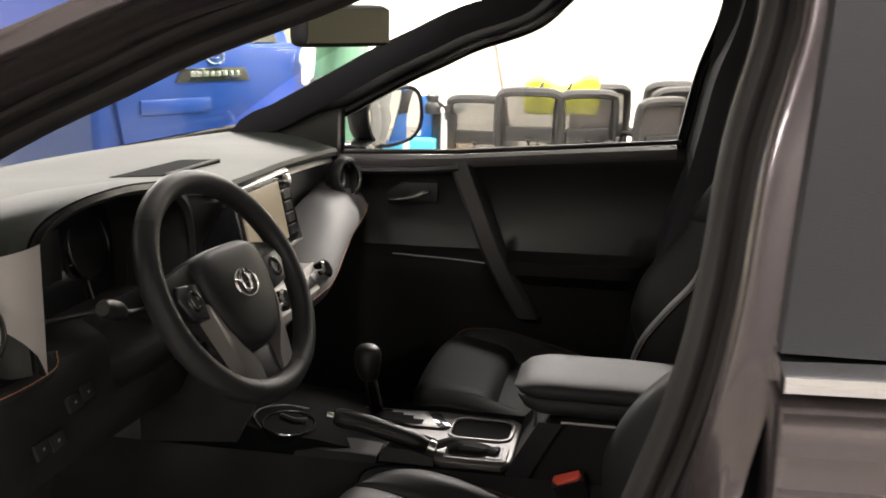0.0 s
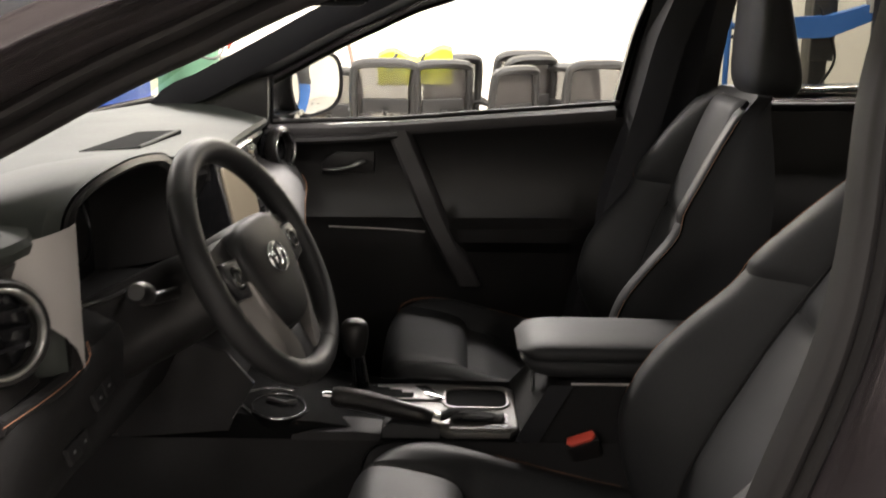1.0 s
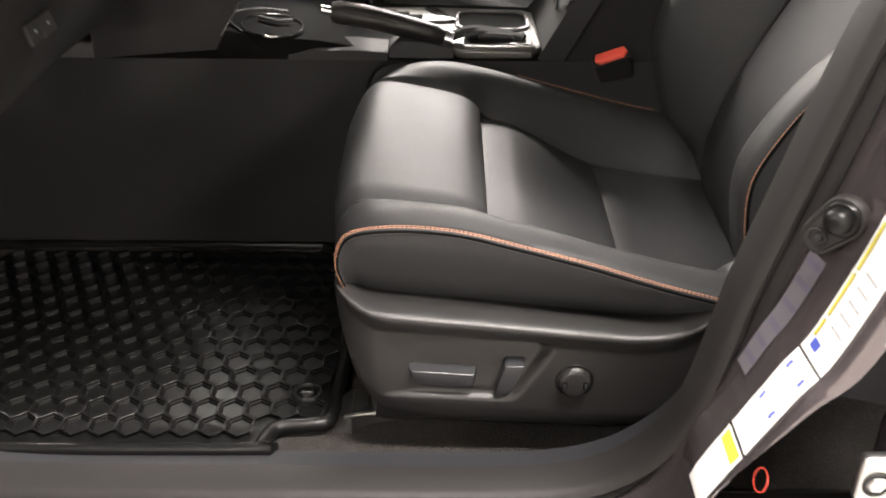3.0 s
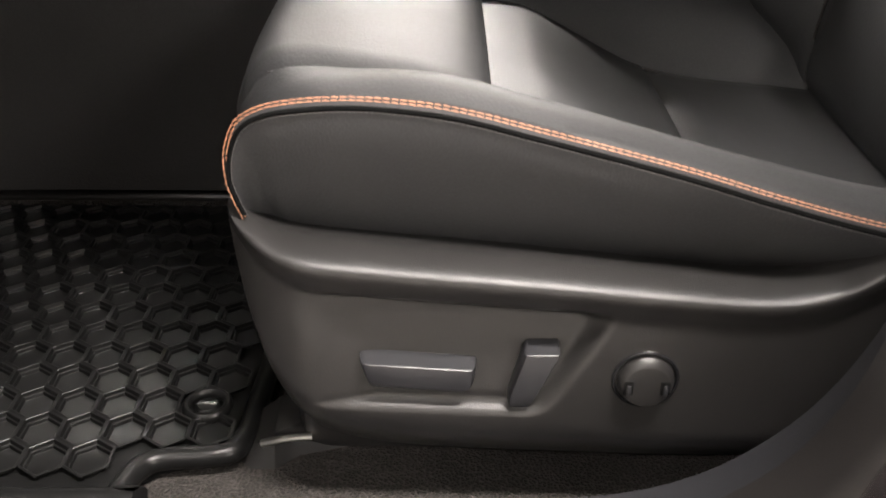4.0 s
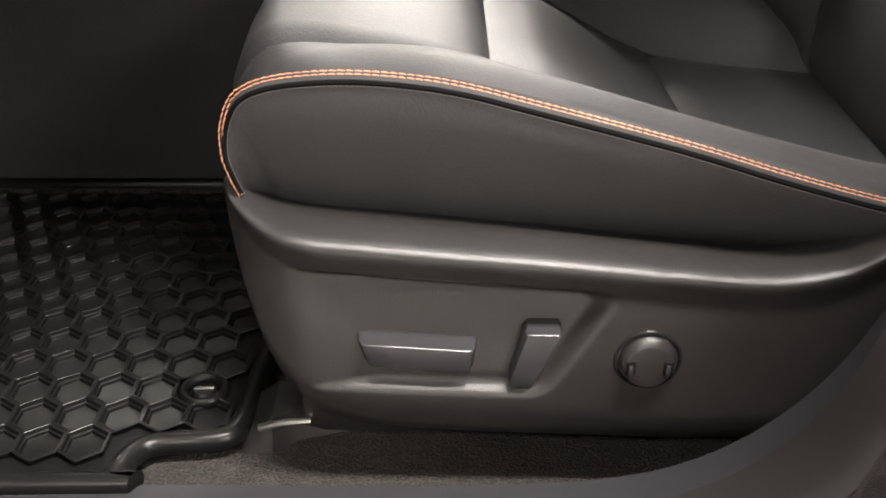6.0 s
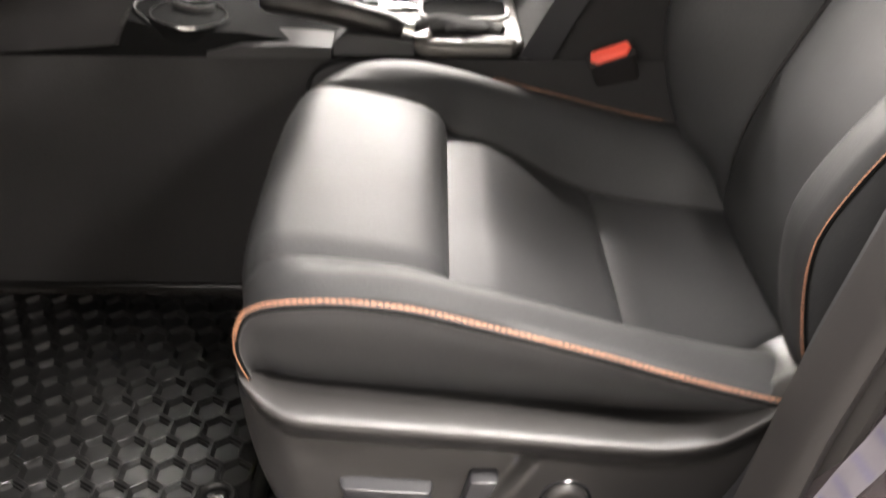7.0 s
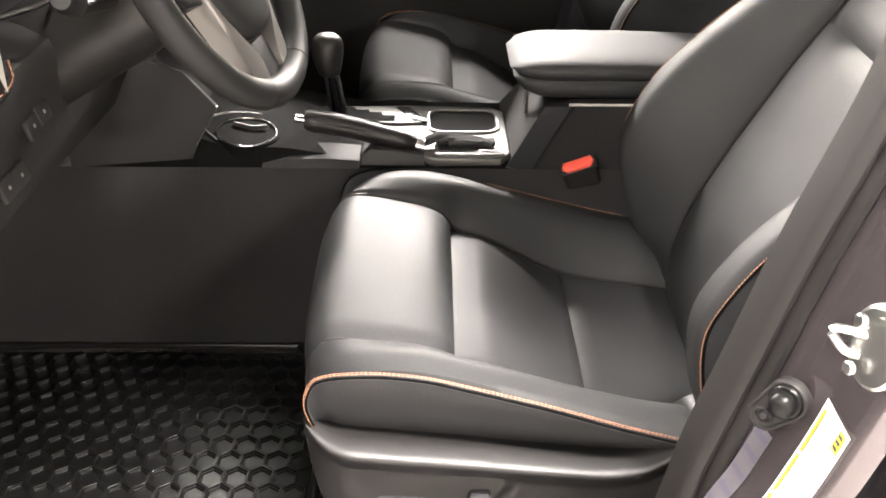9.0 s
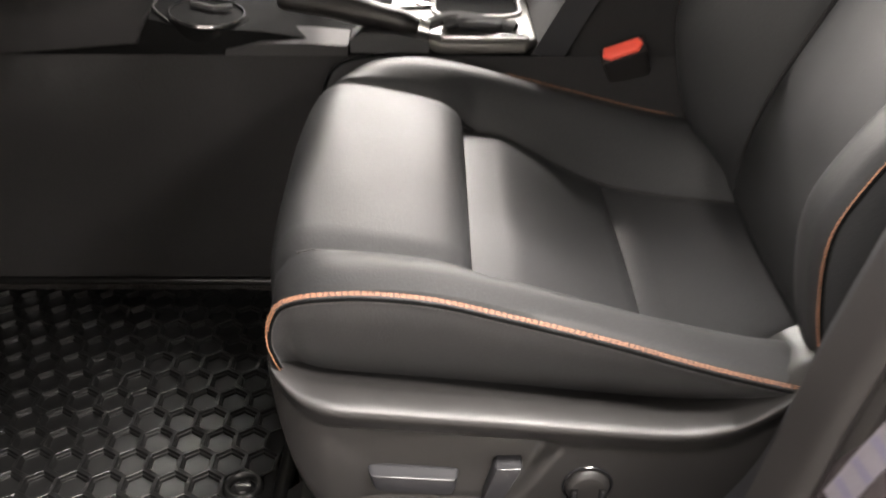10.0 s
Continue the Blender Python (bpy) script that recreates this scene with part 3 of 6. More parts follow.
rgl = part("rear_screen", loft([[(2.08, -0.74, 1.20), (2.10, 0, 1.20), (2.08, 0.74, 1.20)], [(1.93, -0.60, 1.56), (1.95, 0, 1.58), (1.93, 0.60, 1.56)]], closed=False, caps=False), PRIVACY, shell, "tinted rear screen")
rgl.visible_shadow = False
part("rear_floor", box(1.30, 2.12, -0.80, 0.80, 0.40, 0.62), CARPET, shell, smooth=False)


# ---- seats ----
YC = 0.39
zpan = curve([(0.0, 0.640), (0.02, 0.676), (0.05, 0.699), (0.09, 0.706), (0.20, 0.698), (0.275, 0.688), (0.308, 0.677), (0.327, 0.662), (0.345, 0.653), (0.40, 0.646), (0.60, 0.590), (0.86, 0.574), (1.0, 0.572)])
zcrest = curve([(0.0, 0.632), (0.03, 0.668), (0.07, 0.696), (0.14, 0.712), (0.24, 0.714), (0.34, 0.704), (0.58, 0.666), (0.76, 0.640), (1.0, 0.622)])
half = curve([(0.0, 0.225), (0.06, 0.240), (0.15, 0.247), (0.5, 0.255), (0.8, 0.262), (1.0, 0.262)])
seam = curve([(0.0, 0.165), (0.08, 0.178), (0.3, 0.172), (0.6, 0.165), (1.0, 0.135)])
XF, XR = -0.505, 0.06


def seat_top(u, w, drop=0.010, crown=0.006):
    """u from the front (0) to the rear (1); w from -1 (outer stitching) over the seams at -0.7 and 0.7 to 1."""
    a = abs(w)
    x = XF + 0.020 * max(0.0, (a - 0.3) / 0.7) ** 2 * max(0.0, 1 - u / 0.3) + (XR - XF) * u
    s, hh = seam(u), half(u)
    if a <= 0.7:
        k = a / 0.7
        y = s * k
        z = zpan(u) + crown * (1 - k * k)
    else:
        k = (a - 0.7) / 0.3
        y = s + (hh - s) * k
        z = zpan(u) + (zcrest(u) - zpan(u)) * math.sin(min(1, k * 1.5) * math.pi / 2) - drop * max(0, k - 0.45) / 0.55 * (0.4 + 0.6 * max(0, k - 0.45) / 0.55)
    return (x, math.copysign(y, w), z)


groove = curve([(0.56, -0.012), (0.60, -0.014), (0.662, -0.008), (0.723, 0.011), (0.794, 0.046), (0.857, 0.084), (0.914, 0.118), (0.96, 0.147), (1.05, 0.198), (1.15, 0.252), (1.20, 0.285), (1.225, 0.315)])
crest = curve([(0.56, 0.0), (0.60, -0.026), (0.641, -0.056), (0.70, -0.074), (0.76, -0.080), (0.80, -0.068), (0.858, -0.034), (0.913, 0.018), (0.977, 0.085), (1.02, 0.108), (1.07, 0.150), (1.15, 0.222), (1.20, 0.275), (1.225, 0.315)])
bhalf = curve([(0.56, 0.225), (0.66, 0.245), (0.8, 0.258), (0.95, 0.262), (1.04, 0.245), (1.12, 0.215), (1.19, 0.175), (1.225, 0.13)])
bseam = curve([(0.56, 0.150), (0.75, 0.142), (0.92, 0.160), (1.02, 0.150), (1.225, 0.09)])


def back_front(z, w, lay=0.0):
    """lay leans the whole backrest forward."""
    a = abs(w)
    s, hh = bseam(z), bhalf(z)
    if a <= 0.6:
        k = a / 0.6
        y, x = s * k, groove(z) - 0.006 * (1 - k * k)
    else:
        k = (a - 0.6) / 0.4
        y = s + (hh - s) * k
        x = groove(z) + (crest(z) - groove(z)) * math.sin(min(1, k * 1.45) * math.pi / 2) + 0.004 * max(0, k - 0.69) ** 2 / 0.096
    return (x - lay * (z - 0.82), math.copysign(y, w), z)


def seat(name, label, side, yc, dx, lay, drop=0.010, crown=0.006):
    """side -1: the outer edge is towards -y."""
    st = thing(name, label, "car seat", "front seats", at=(dx, yc, 0))
    flip = -side
    C = lambda u, v: (lambda p: (p[0], flip * p[1], p[2]))(seat_top(u, v, drop, crown))
    B = lambda u, v: (lambda p: (p[0], flip * p[1], p[2]))(back_front(u, v, lay))
    part("front_panel", padded(C, 0.0, 0.333, -0.69, 0.69, 26, 22, 0.007, 0.008), LEATHER, st)
    part("middle_panel", padded(C, 0.333, 0.610, -0.69, 0.69, 18, 22, 0.007, 0.008, 0.002), LEATHER, st)
    part("rear_panel", padded(C, 0.610, 1.0, -0.69, 0.69, 18, 22, 0.007, 0.008, 0.002), LEATHER, st)
    for w in (-1, 1):
        out = flip * w
        part("bolster", padded(C, 0.0, 1.0, w * 0.695, w * 1.0, 44, 12, 0.006, 0.010), LEATHER, st)
        # the D-shaped side panel and its stitched border
        path = spline([(0.03, out * 0.262, 0.615), (-0.05, out * 0.264, 0.625), (-0.107, out * 0.262, 0.637), (-0.162, out * 0.260, 0.652), (-0.211, out * 0.258, 0.667), (-0.259, out * 0.256, 0.680),
                       (-0.306, out * 0.254, 0.692), (-0.337, out * 0.253, 0.700), (-0.365, out * 0.252, 0.705), (-0.401, out * 0.251, 0.708), (-0.431, out * 0.250, 0.707), (-0.457, out * 0.247, 0.702),
                       (-0.474, out * 0.243, 0.692), (-0.483, out * 0.241, 0.675), (-0.4855, out * 0.240, 0.657), (-0.4825, out * 0.240, 0.643), (-0.4785, out * 0.239, 0.631)], 110)
        path = [Vector((p.x, p.y, p.z - 0.7 * (drop - 0.010) * min(1.0, max(0.0, (p.z - 0.61) / 0.05)))) for p in path]
        rows = []
        for f, b in ((0.0, -0.004), (0.02, 0.0008), (0.07, 0.0012), (0.2, -0.0015), (0.4, -0.010), (0.6, -0.022), (0.78, -0.034), (0.9, -0.042), (1.0, -0.050)):
            rows.append([Vector((p.x + (max(-0.455, min(0.03, p.x)) - p.x) * f, p.y + out * (b - 0.004 * min(1.0, f * 4) * max(0.0, (-0.385 - p.x) / 0.10) ** 2), p.z + (0.572 - p.z) * f)) for p in path])
        part("side_panel", loft(rows, closed=False, caps=False), LEATHER, st)
        up = []
        for i, p in enumerate(path):
            d = (path[min(i + 1, len(path) - 1)] - path[max(i - 1, 0)]).normalized()
            up.append(Vector((d.z, 0, -d.x)))
        part("seam_piping", tube([p - n * 0.0030 + Vector((0, out * 0.0010, 0)) for p, n in zip(path, up)], 0.0016, 6), NEARBLACK, st)
        rows = bmesh.new()
        if out == side:
            for low in (0.0010, 0.0030):
                stitches([p + n * (0.0048 * max(0.0, n.z) - low) + Vector((0, out * 0.0016, 0)) for p, n in zip(path, up)], 0.0048, 0.0042, 0.00048, 0.0001, rows)
        else:
            stitches([Vector(C(0.42 + 0.40 * i / 24, w * 0.965)) + Vector((0, 0, 0.0012)) for i in range(25)], 0.0048, 0.0042, 0.00055, 0.0, rows)
        part("stitching", rows, THREAD, st, "double row of orange top stitching")
        part("lower_stitching", stitches([p - n * 0.0050 + Vector((0, out * 0.0020, 0)) for p, n in zip(path, up)], 0.0032, 0.0028, 0.00042), GUNMETAL, st, "grey edge stitching")
    # dark tubes sunk between the panels put in the shade of the sewn grooves
    for w in (-1, 1):
        part("seam_shade", tube([Vector(C(0.06 + 0.90 * i / 40, w * 0.6925)) - Vector((0, 0, 0.0050)) for i in range(41)], 0.0014, 6), SEAL, st)
        part("seam_shade", tube([Vector(B(0.62 + 0.55 * i / 40, w * 0.593)) + Vector((0.0046, 0, 0)) for i in range(41)], 0.0016, 6), SEAL, st)
    # front apron under the cushion
    rows = []
    for k in range(6):
        q = k / 5
        rows.append([Vector(C(0.0, w)) + Vector((0.012 + 0.004 * math.sin(math.pi * q) * -1 + 0.02 * q * q, 0, 0.004 - 0.17 * q)) for w in [-0.92 + 1.84 * j / 24 for j in range(25)]])
    part("apron", loft(rows, closed=False, caps=False), LEATHER, st)
    part("seat_base", box(-0.46, 0.05, -0.22, 0.22, 0.425, 0.56, 0.02), SHELL, st)
    # backrest
    part("backrest_panel", padded(B, 0.57, 0.965, -0.59, 0.59, 26, 16, 0.008, 0.013, 0.002, face=(-1, 0, 0.3)), LEATHER, st)
    part("backrest_panel", padded(B, 0.965, 1.215, -0.59, 0.59, 18, 16, 0.008, 0.013, 0.002, face=(-1, 0, 0.3)), LEATHER, st)
    for w in (-1, 1):
        out = flip * w
        part("backrest_bolster", padded(B, 0.565, 1.0, w * 0.596, w * 1.0, 34, 14, 0.004, 0.009, face=(-1, 0, 0.3)), LEATHER, st)
        part("backrest_bolster", padded(B, 1.0, 1.20, w * 0.596, w * 1.0, 18, 14, 0.004, 0.009, face=(-1, 0, 0.3)), LEATHER, st)
        th = [Vector(B(h, w)) for h in [0.60 + 0.58 * i / 70 for i in range(71)]]
        part("stitching", stitches([p + Vector((0.002, out * 0.002, 0)) for p in th], 0.0044, 0.0034, 0.00058), THREAD, st, "orange top stitching")
        part("seam_piping", tube([p + Vector((0.005, out * 0.001, 0)) for p in th], 0.0016, 6), NEARBLACK, st)
    rings = []
    for i in range(27):
        z = 0.545 + 0.675 * i / 26
        hh = bhalf(z)
        f = (lambda p: p[0])(back_front(z, 1.0, lay)) + 0.004
        m = groove(z) + 0.02 - lay * (z - 0.82)
        back = groove(z) - lay * (z - 0.82) + 0.15 - 0.10 * ((z - 0.545) / 0.675) ** 3
        rings.append([(f, -hh, z), (f + 0.03, -hh * 1.015, z), ((f + back) / 2, -hh * 1.0, z), (back - 0.01, -hh * 0.85, z), (back, 0, z), (back - 0.01, hh * 0.85, z), ((f + back) / 2, hh * 1.0, z), (f + 0.03, hh * 1.015, z), (f, hh, z), (m, hh * 0.55, z), (m, 0, z), (m, -hh * 0.55, z)])
    part("backrest_shell", loft(rings), LEATHER, st)
    # head restraint
    rings = []
    hx = 0.315 - 0.27 * lay
    for i in range(23):
        q = i / 22
        z = 1.214 + 0.245 * q
        e = (abs(2 * q - 1)) ** 7
        w = (0.128 - 0.020 * q) * (1 - 0.30 * e)
        front = hx - 0.036 + 0.016 * e + 0.008 * q
        rear = hx + 0.078 - 0.062 * q - 0.020 * e
        mid, d = (front + rear) / 2, (rear - front) / 2
        rings.append([(mid + d * math.copysign(abs(math.cos(a)) ** 0.55, math.cos(a)), w * math.copysign(abs(math.sin(a)) ** 0.6, math.sin(a)), z) for a in (2 * math.pi * k / 32 for k in range(32))])
    hr = part("head_restraint", loft(rings), LEATHER, st)
    for w in (-0.06, 0.06):
        part("post", tube([(hx, w, 1.16), (hx, w, 1.24)], 0.006, 10), CHROME, hr, "chrome post")
    return st


driver = seat("driver_seat", "black leather driver's seat with orange stitching and power switches", -1, -YC, 0.0, 0.0)
seat("passenger_seat", "black leather passenger seat with orange stitching", 1, 0.41, 0.013, 0.26, 0.024, 0.014)


def shield(st, out):
    """The plastic side shield on the outer side of a seat; out is the sign of y towards it."""
    top = curve([(-0.488, 0.634), (-0.478, 0.630), (-0.454, 0.623), (-0.403, 0.617), (-0.352, 0.612), (-0.288, 0.606), (-0.223, 0.599), (-0.157, 0.594), (-0.12, 0.601), (-0.098, 0.615), (-0.078, 0.632), (-0.06, 0.646), (-0.02, 0.662), (0.03, 0.67)])
    bot = curve([(-0.488, 0.62), (-0.479, 0.550), (-0.467, 0.503), (-0.447, 0.473), (-0.415, 0.457), (-0.36, 0.449), (-0.279, 0.445), (-0.169, 0.442), (-0.05, 0.449), (0.03, 0.47)])
    def hollow(x, z):
        """The hollow round the switches, 1 inside: a rounded corner at its rear, fading out at the front."""
        dt = (0.5910 - 0.083 * (x + 0.40) - z) / 0.0095
        db = (z - 0.5035 + 0.05 * (x + 0.40)) / 0.0085
        dr = ((-0.2515 - x) * 0.874 + (z - 0.557) * 0.487) / 0.0135
        df = (x + 0.450) / 0.060
        soft = lambda a, b, r=1.3: min(a, b) - max(0.0, r - abs(a - b)) ** 2 / (4 * r)
        k = max(0.0, min(1.0, soft(soft(dt, dr), soft(db, dr)), df))
        return k * k * (3 - 2 * k)
    rows = []
    NX, NZ = 210, 84
    for k in range(NZ + 1):
        q = k / NZ
        row = []
        for i in range(NX + 1):
            x = -0.488 + 0.518 * i / NX
            zt, zb = top(x), bot(x)
            z = zt + (zb - zt) * q
            e = min(1.0, (x + 0.488) / 0.060)
            under = max(0.0, q - 0.70) / 0.30
            rim = math.sin(min(1, q * 17) * math.pi / 2)
            fall = max(0.0, min(1.0, (q - 0.06) / 0.14))
            bulge = (0.021 * rim - 0.006 * fall * fall * (3 - 2 * fall)) * (1 - (1 - e) ** 2) ** 0.5 - 0.030 * under ** 2 - 0.020 * (1 - e) ** 2
            row.append((x, out * (0.250 + bulge - (0.0075 + 0.0055 * max(0.0, min(1.0, (z - 0.515) / 0.055))) * hollow(x, z)), z))
        rows.append(row)
    back = [[(x, out * 0.19, z - 0.012) for x, _, z in rows[0]], [(x, y - out * 0.014, z - 0.002) for x, y, z in rows[0]], [(x, y - out * 0.006, z + 0.001) for x, y, z in rows[0]]]
    under = [[(x, out * 0.20, z + 0.01) for x, _, z in rows[-1]]]
    sh = part("side_shield", loft(back + rows + under, closed=False, caps=False), SHELL, st, "black moulded plastic side shield", angle=60)
    y = out * 0.2565
    def keycap(left, right, zt, zb, edge, deep=0.0, grow=0.0):
        """A switch cap between two side curves over its height: a flat lower face, a crisp rolled edge, and an upper face that leans back."""
        h = zt - zb
        roll = 0.0016 / h
        profile = [(1.0, 0.2455), (1.0, 0.2560), (0.985, 0.2622), (0.95, 0.2650), (0.90, 0.2662), (0.75, 0.2667), (edge + roll, 0.2670), (edge + roll * 0.4, 0.2668), (edge + roll * 0.1, 0.2663), (edge - roll * 0.05, 0.2656), (edge * 0.92, 0.2645), (edge * 0.5, 0.2595), (edge * 0.2, 0.2555), (edge * 0.08, 0.2535), (0.0, 0.2520), (0.0, 0.2455)]
        rings = []
        for sx, f in ((0.0, 0.0), (0.0, 0.55), (0.012, 0.80), (0.035, 0.94), (0.075, 1.0), (0.3, 1.0), (0.5, 1.0), (0.7, 1.0), (0.925, 1.0), (0.965, 0.94), (0.988, 0.80), (1.0, 0.55), (1.0, 0.0)):
            ring0 = []
            for q, d in profile:
                a, b = left(q) - grow, right(q) + grow
                lower = 0.10 * h * (1 - f) * q
                ring0.append((a + (b - a) * sx, out * (0.2455 + (d - 0.2455) * max(f, 0.02) - deep), zt + grow - (h + 2 * grow) * q + lower - tilt * (a + (b - a) * sx - (left(0.5) + right(0.5)) / 2)))
            rings.append(ring0)
        return loft(rings)
    tilt = 0.075
    sl = (curve([(0.0, -0.4100), (0.5, -0.4075), (0.85, -0.4050), (1.0, -0.4025)]), curve([(0.0, -0.3345), (0.5, -0.3355), (0.85, -0.3370), (1.0, -0.3410)]), 0.5430, 0.5195)
    part("slide_switch", keycap(*sl, 0.19), BUTTON, sh, "dark grey slide switch", angle=28)
    # a near-black copy behind the cap puts in the shade of the gap
    part("switch_gap", keycap(*sl, 0.19, 0.0125, 0.0016), NEARBLACK, sh)
    tilt = 0.0
    rl = (curve([(0.0, -0.3035), (0.12, -0.3060), (0.5, -0.3108), (0.8, -0.3146), (0.95, -0.3140), (1.0, -0.3110)]), curve([(0.0, -0.2840), (0.12, -0.2825), (0.25, -0.2828), (0.45, -0.2880), (0.75, -0.2955), (0.92, -0.2995), (1.0, -0.3030)]), 0.5525, 0.5045)
    part("recline_switch", keycap(*rl, 0.09), BUTTON, sh, "dark grey recline switch", angle=28)
    part("switch_gap", keycap(*rl, 0.09, 0.0125, 0.0022), NEARBLACK, sh)
    lc = Vector((-0.2285, 0, 0.5290))
    at = lambda d: Vector((lc.x, out * d, lc.z))
    part("lumbar_ring", ring(at(0.2620), (0, out, 0), 0.0182, 0.0222, 0.009), GLOSS, sh, "gloss black ring")
    part("lumbar_well", disc(at(0.2615), (0, out, 0), 0.0205, 0.010, 36), NEARBLACK, sh)
    face = [(0.0182, 0.0, 0.262), (0.0180, 0.0, 0.2672), (0.0172, -0.0004, 0.2690), (0.0152, -0.0012, 0.2716), (0.0147, -0.0014, 0.2719), (0.0142, -0.0014, 0.2720), (0.008, -0.0014, 0.2721), (0.001, -0.0014, 0.2721)]
    part("lumbar_switch", loft([[(lc.x + r * math.cos(a), out * d, lc.z + dz + r * math.sin(a)) for a in (2 * math.pi * k / 44 for k in range(44))] for r, dz, d in face]), SHELL, sh, "round black lumbar switch", angle=22)
    for q in (-1, 1):
        rib = part("lumbar_rib", box(lc.x + q * 0.0115 - 0.0030, lc.x + q * 0.0115 + 0.0030, min(out * 0.268, out * 0.2728), max(out * 0.268, out * 0.2728), 0.5218, 0.5318, 0.0008), NEARBLACK, sh)
        part("rib_edge", box(lc.x + q * 0.0115 - 0.0012, lc.x + q * 0.0115 + 0.0016, min(out * 0.268, out * 0.2735), max(out * 0.268, out * 0.2735), 0.5222, 0.5300, 0.0006), BUTTON, rib)


shield(driver, -1)
rail = part("rail_cover", loft([[(x, y0, 0.413), (x, y1, 0.413), (x, y1 - 0.006, z), (x, y0 + 0.010, z - 0.004)] for x, y0, y1, z in ((-0.512, -0.213, -0.175, 0.418), (-0.496, -0.220, -0.168, 0.430), (-0.478, -0.220, -0.165, 0.442), (-0.462, -0.205, -0.165, 0.440), (-0.38, -0.180, -0.150, 0.440))]), SHELL, driver, "black seat rail cover")
# highlight on the cover's front edge is put in as a thin steel bar
part("rail_glint", tube([(-0.486, -0.218, 0.436), (-0.470, -0.220, 0.442), (-0.450, -0.216, 0.441)], 0.0028, 8), STEEL, rail, "steel bar standing in for the rail cover's highlight")


# ---- steering wheel ----
WT, WY = radians(28.5), radians(-9.0)
wn = Vector((math.cos(WT) * math.cos(WY), math.cos(WT) * math.sin(WY), math.sin(WT)))
we1 = Vector((0, 0, 1)).cross(wn).normalized()
we2 = wn.cross(we1)
WM = Matrix((( we1.x, we2.x, wn.x, -0.5886), (we1.y, we2.y, wn.y, -0.388), (we1.z, we2.z, wn.z, 1.069), (0, 0, 0, 1)))
wheel = thing("steering_wheel", "black leather steering wheel with a silver lower spoke", "steering wheel")
RW = 0.1545
arc = lambda a0, a1, n: [(RW * math.cos(a), RW * math.sin(a), 0) for a in (radians(a0 + (a1 - a0) * k / n) for k in range(n + 1))]
part("rim", turn(tube(arc(-68, 248, 80), 0.0168, 16), WM), WHEELHIDE, wheel)
part("rim", turn(tube(arc(248, 292, 16), 0.0164, 16), WM), WHEELHIDE, wheel, "smooth lower rim section")
for a in (45, 135, 248, 292):
    p = [(RW * math.cos(radians(a + d)), RW * math.sin(radians(a + d)), 0) for d in (-0.5, 0.5)]
    part("rim_seam", turn(tube(p, 0.0172, 14), WM), SEAL, wheel)
inner = [(0.1385 * math.cos(radians(a)), 0.1385 * math.sin(radians(a)), 0.003) for a in range(-32, 40, 1)]
part("rim_stitch", turn(stitches(inner, 0.006, 0.004, 0.0007), WM), SEAL, wheel)
hub = [(0.0, 0.056), (0.045, 0.054), (0.070, 0.042), (0.078, 0.012), (0.072, -0.022), (0.058, -0.056), (0.036, -0.083), (0.0, -0.093)]
hub += [(-a, b) for a, b in hub[-2:0:-1]]
hubs = [(p.x, p.y) for p in spline([(a, b, 0) for a, b in hub + hub[:1]], 56)[:-1]]
part("airbag_cover", turn(loft([[(a * f, b * f, z) for a, b in hubs] for f, z in ((0.97, -0.04), (1.0, -0.006), (1.0, 0.002), (0.985, 0.010), (0.94, 0.0155), (0.80, 0.0195), (0.5, 0.022), (0.1, 0.023))]), WM), WHEELHIDE, wheel)
part("lower_pad", turn(plate([(-0.026, -0.095), (0.026, -0.095), (0.022, -0.146), (-0.022, -0.146)], "z", -0.020, -0.002, 0.004), WM), WHEELHIDE, wheel)
for s in (-1, 1):
    part("spoke", turn(loft([[(s * x, w1, -0.018), (s * x, w0, -0.018), (s * x, w0, z - 0.003), (s * x, (w0 + w1) / 2, z + 0.003), (s * x, w1, z - 0.004)] for x, w0, w1, z in ((0.045, -0.036, 0.050, 0.004), (0.08, -0.030, 0.046, 0.004), (0.115, -0.022, 0.040, 0.003), (0.146, -0.018, 0.034, -0.002))]), WM), SHELL, wheel, "black side spoke")
    pad = part("switch_pad", turn(plate([(s * a, b) for a, b in ((0.080, 0.020), (0.122, 0.024), (0.130, 0.006), (0.116, -0.024), (0.086, -0.030))], "z", 0.000, 0.0105, 0.004, seg=3), WM), BUTTON, wheel, "button pad on the spoke")
    part("rocker", turn(ring((s * 0.102, -0.001, 0.0105), (0, 0, 1), 0.0065, 0.0135, 0.006, squash=1.15), WM), GLOSS, pad)
    part("rocker_core", turn(disc((s * 0.102, -0.001, 0.0105), (0, 0, 1), 0.0068, 0.006, 20, 0.002), WM), BUTTON, pad)
    low = [((0.0755, -0.018), (0.0810, -0.010)), ((0.066, -0.052), (0.0745, -0.046)), ((0.050, -0.080), (0.067, -0.080)), ((0.036, -0.098), (0.061, -0.106)), ((0.026, -0.116), (0.058, -0.128)), ((0.023, -0.143), (0.060, -0.143))]
    part("lower_spoke", turn(loft([[(s * a[0], a[1], -0.018), (s * b[0], b[1], -0.018), (s * b[0], b[1], z - 0.004), (s * (a[0] * 0.4 + b[0] * 0.6), a[1] * 0.4 + b[1] * 0.6, z), (s * a[0], a[1], z + 0.001)] for (a, b), z in zip(low, (0.010, 0.0105, 0.009, 0.007, 0.004, -0.001))]), WM), SATIN, wheel, "satin silver lower spoke")
part("emblem", turn(ring((0, -0.006, 0.0235), (0, 0, 1), 0.0222, 0.0268, 0.006, squash=0.80), WM), CHROME, wheel, "chrome oval emblem")
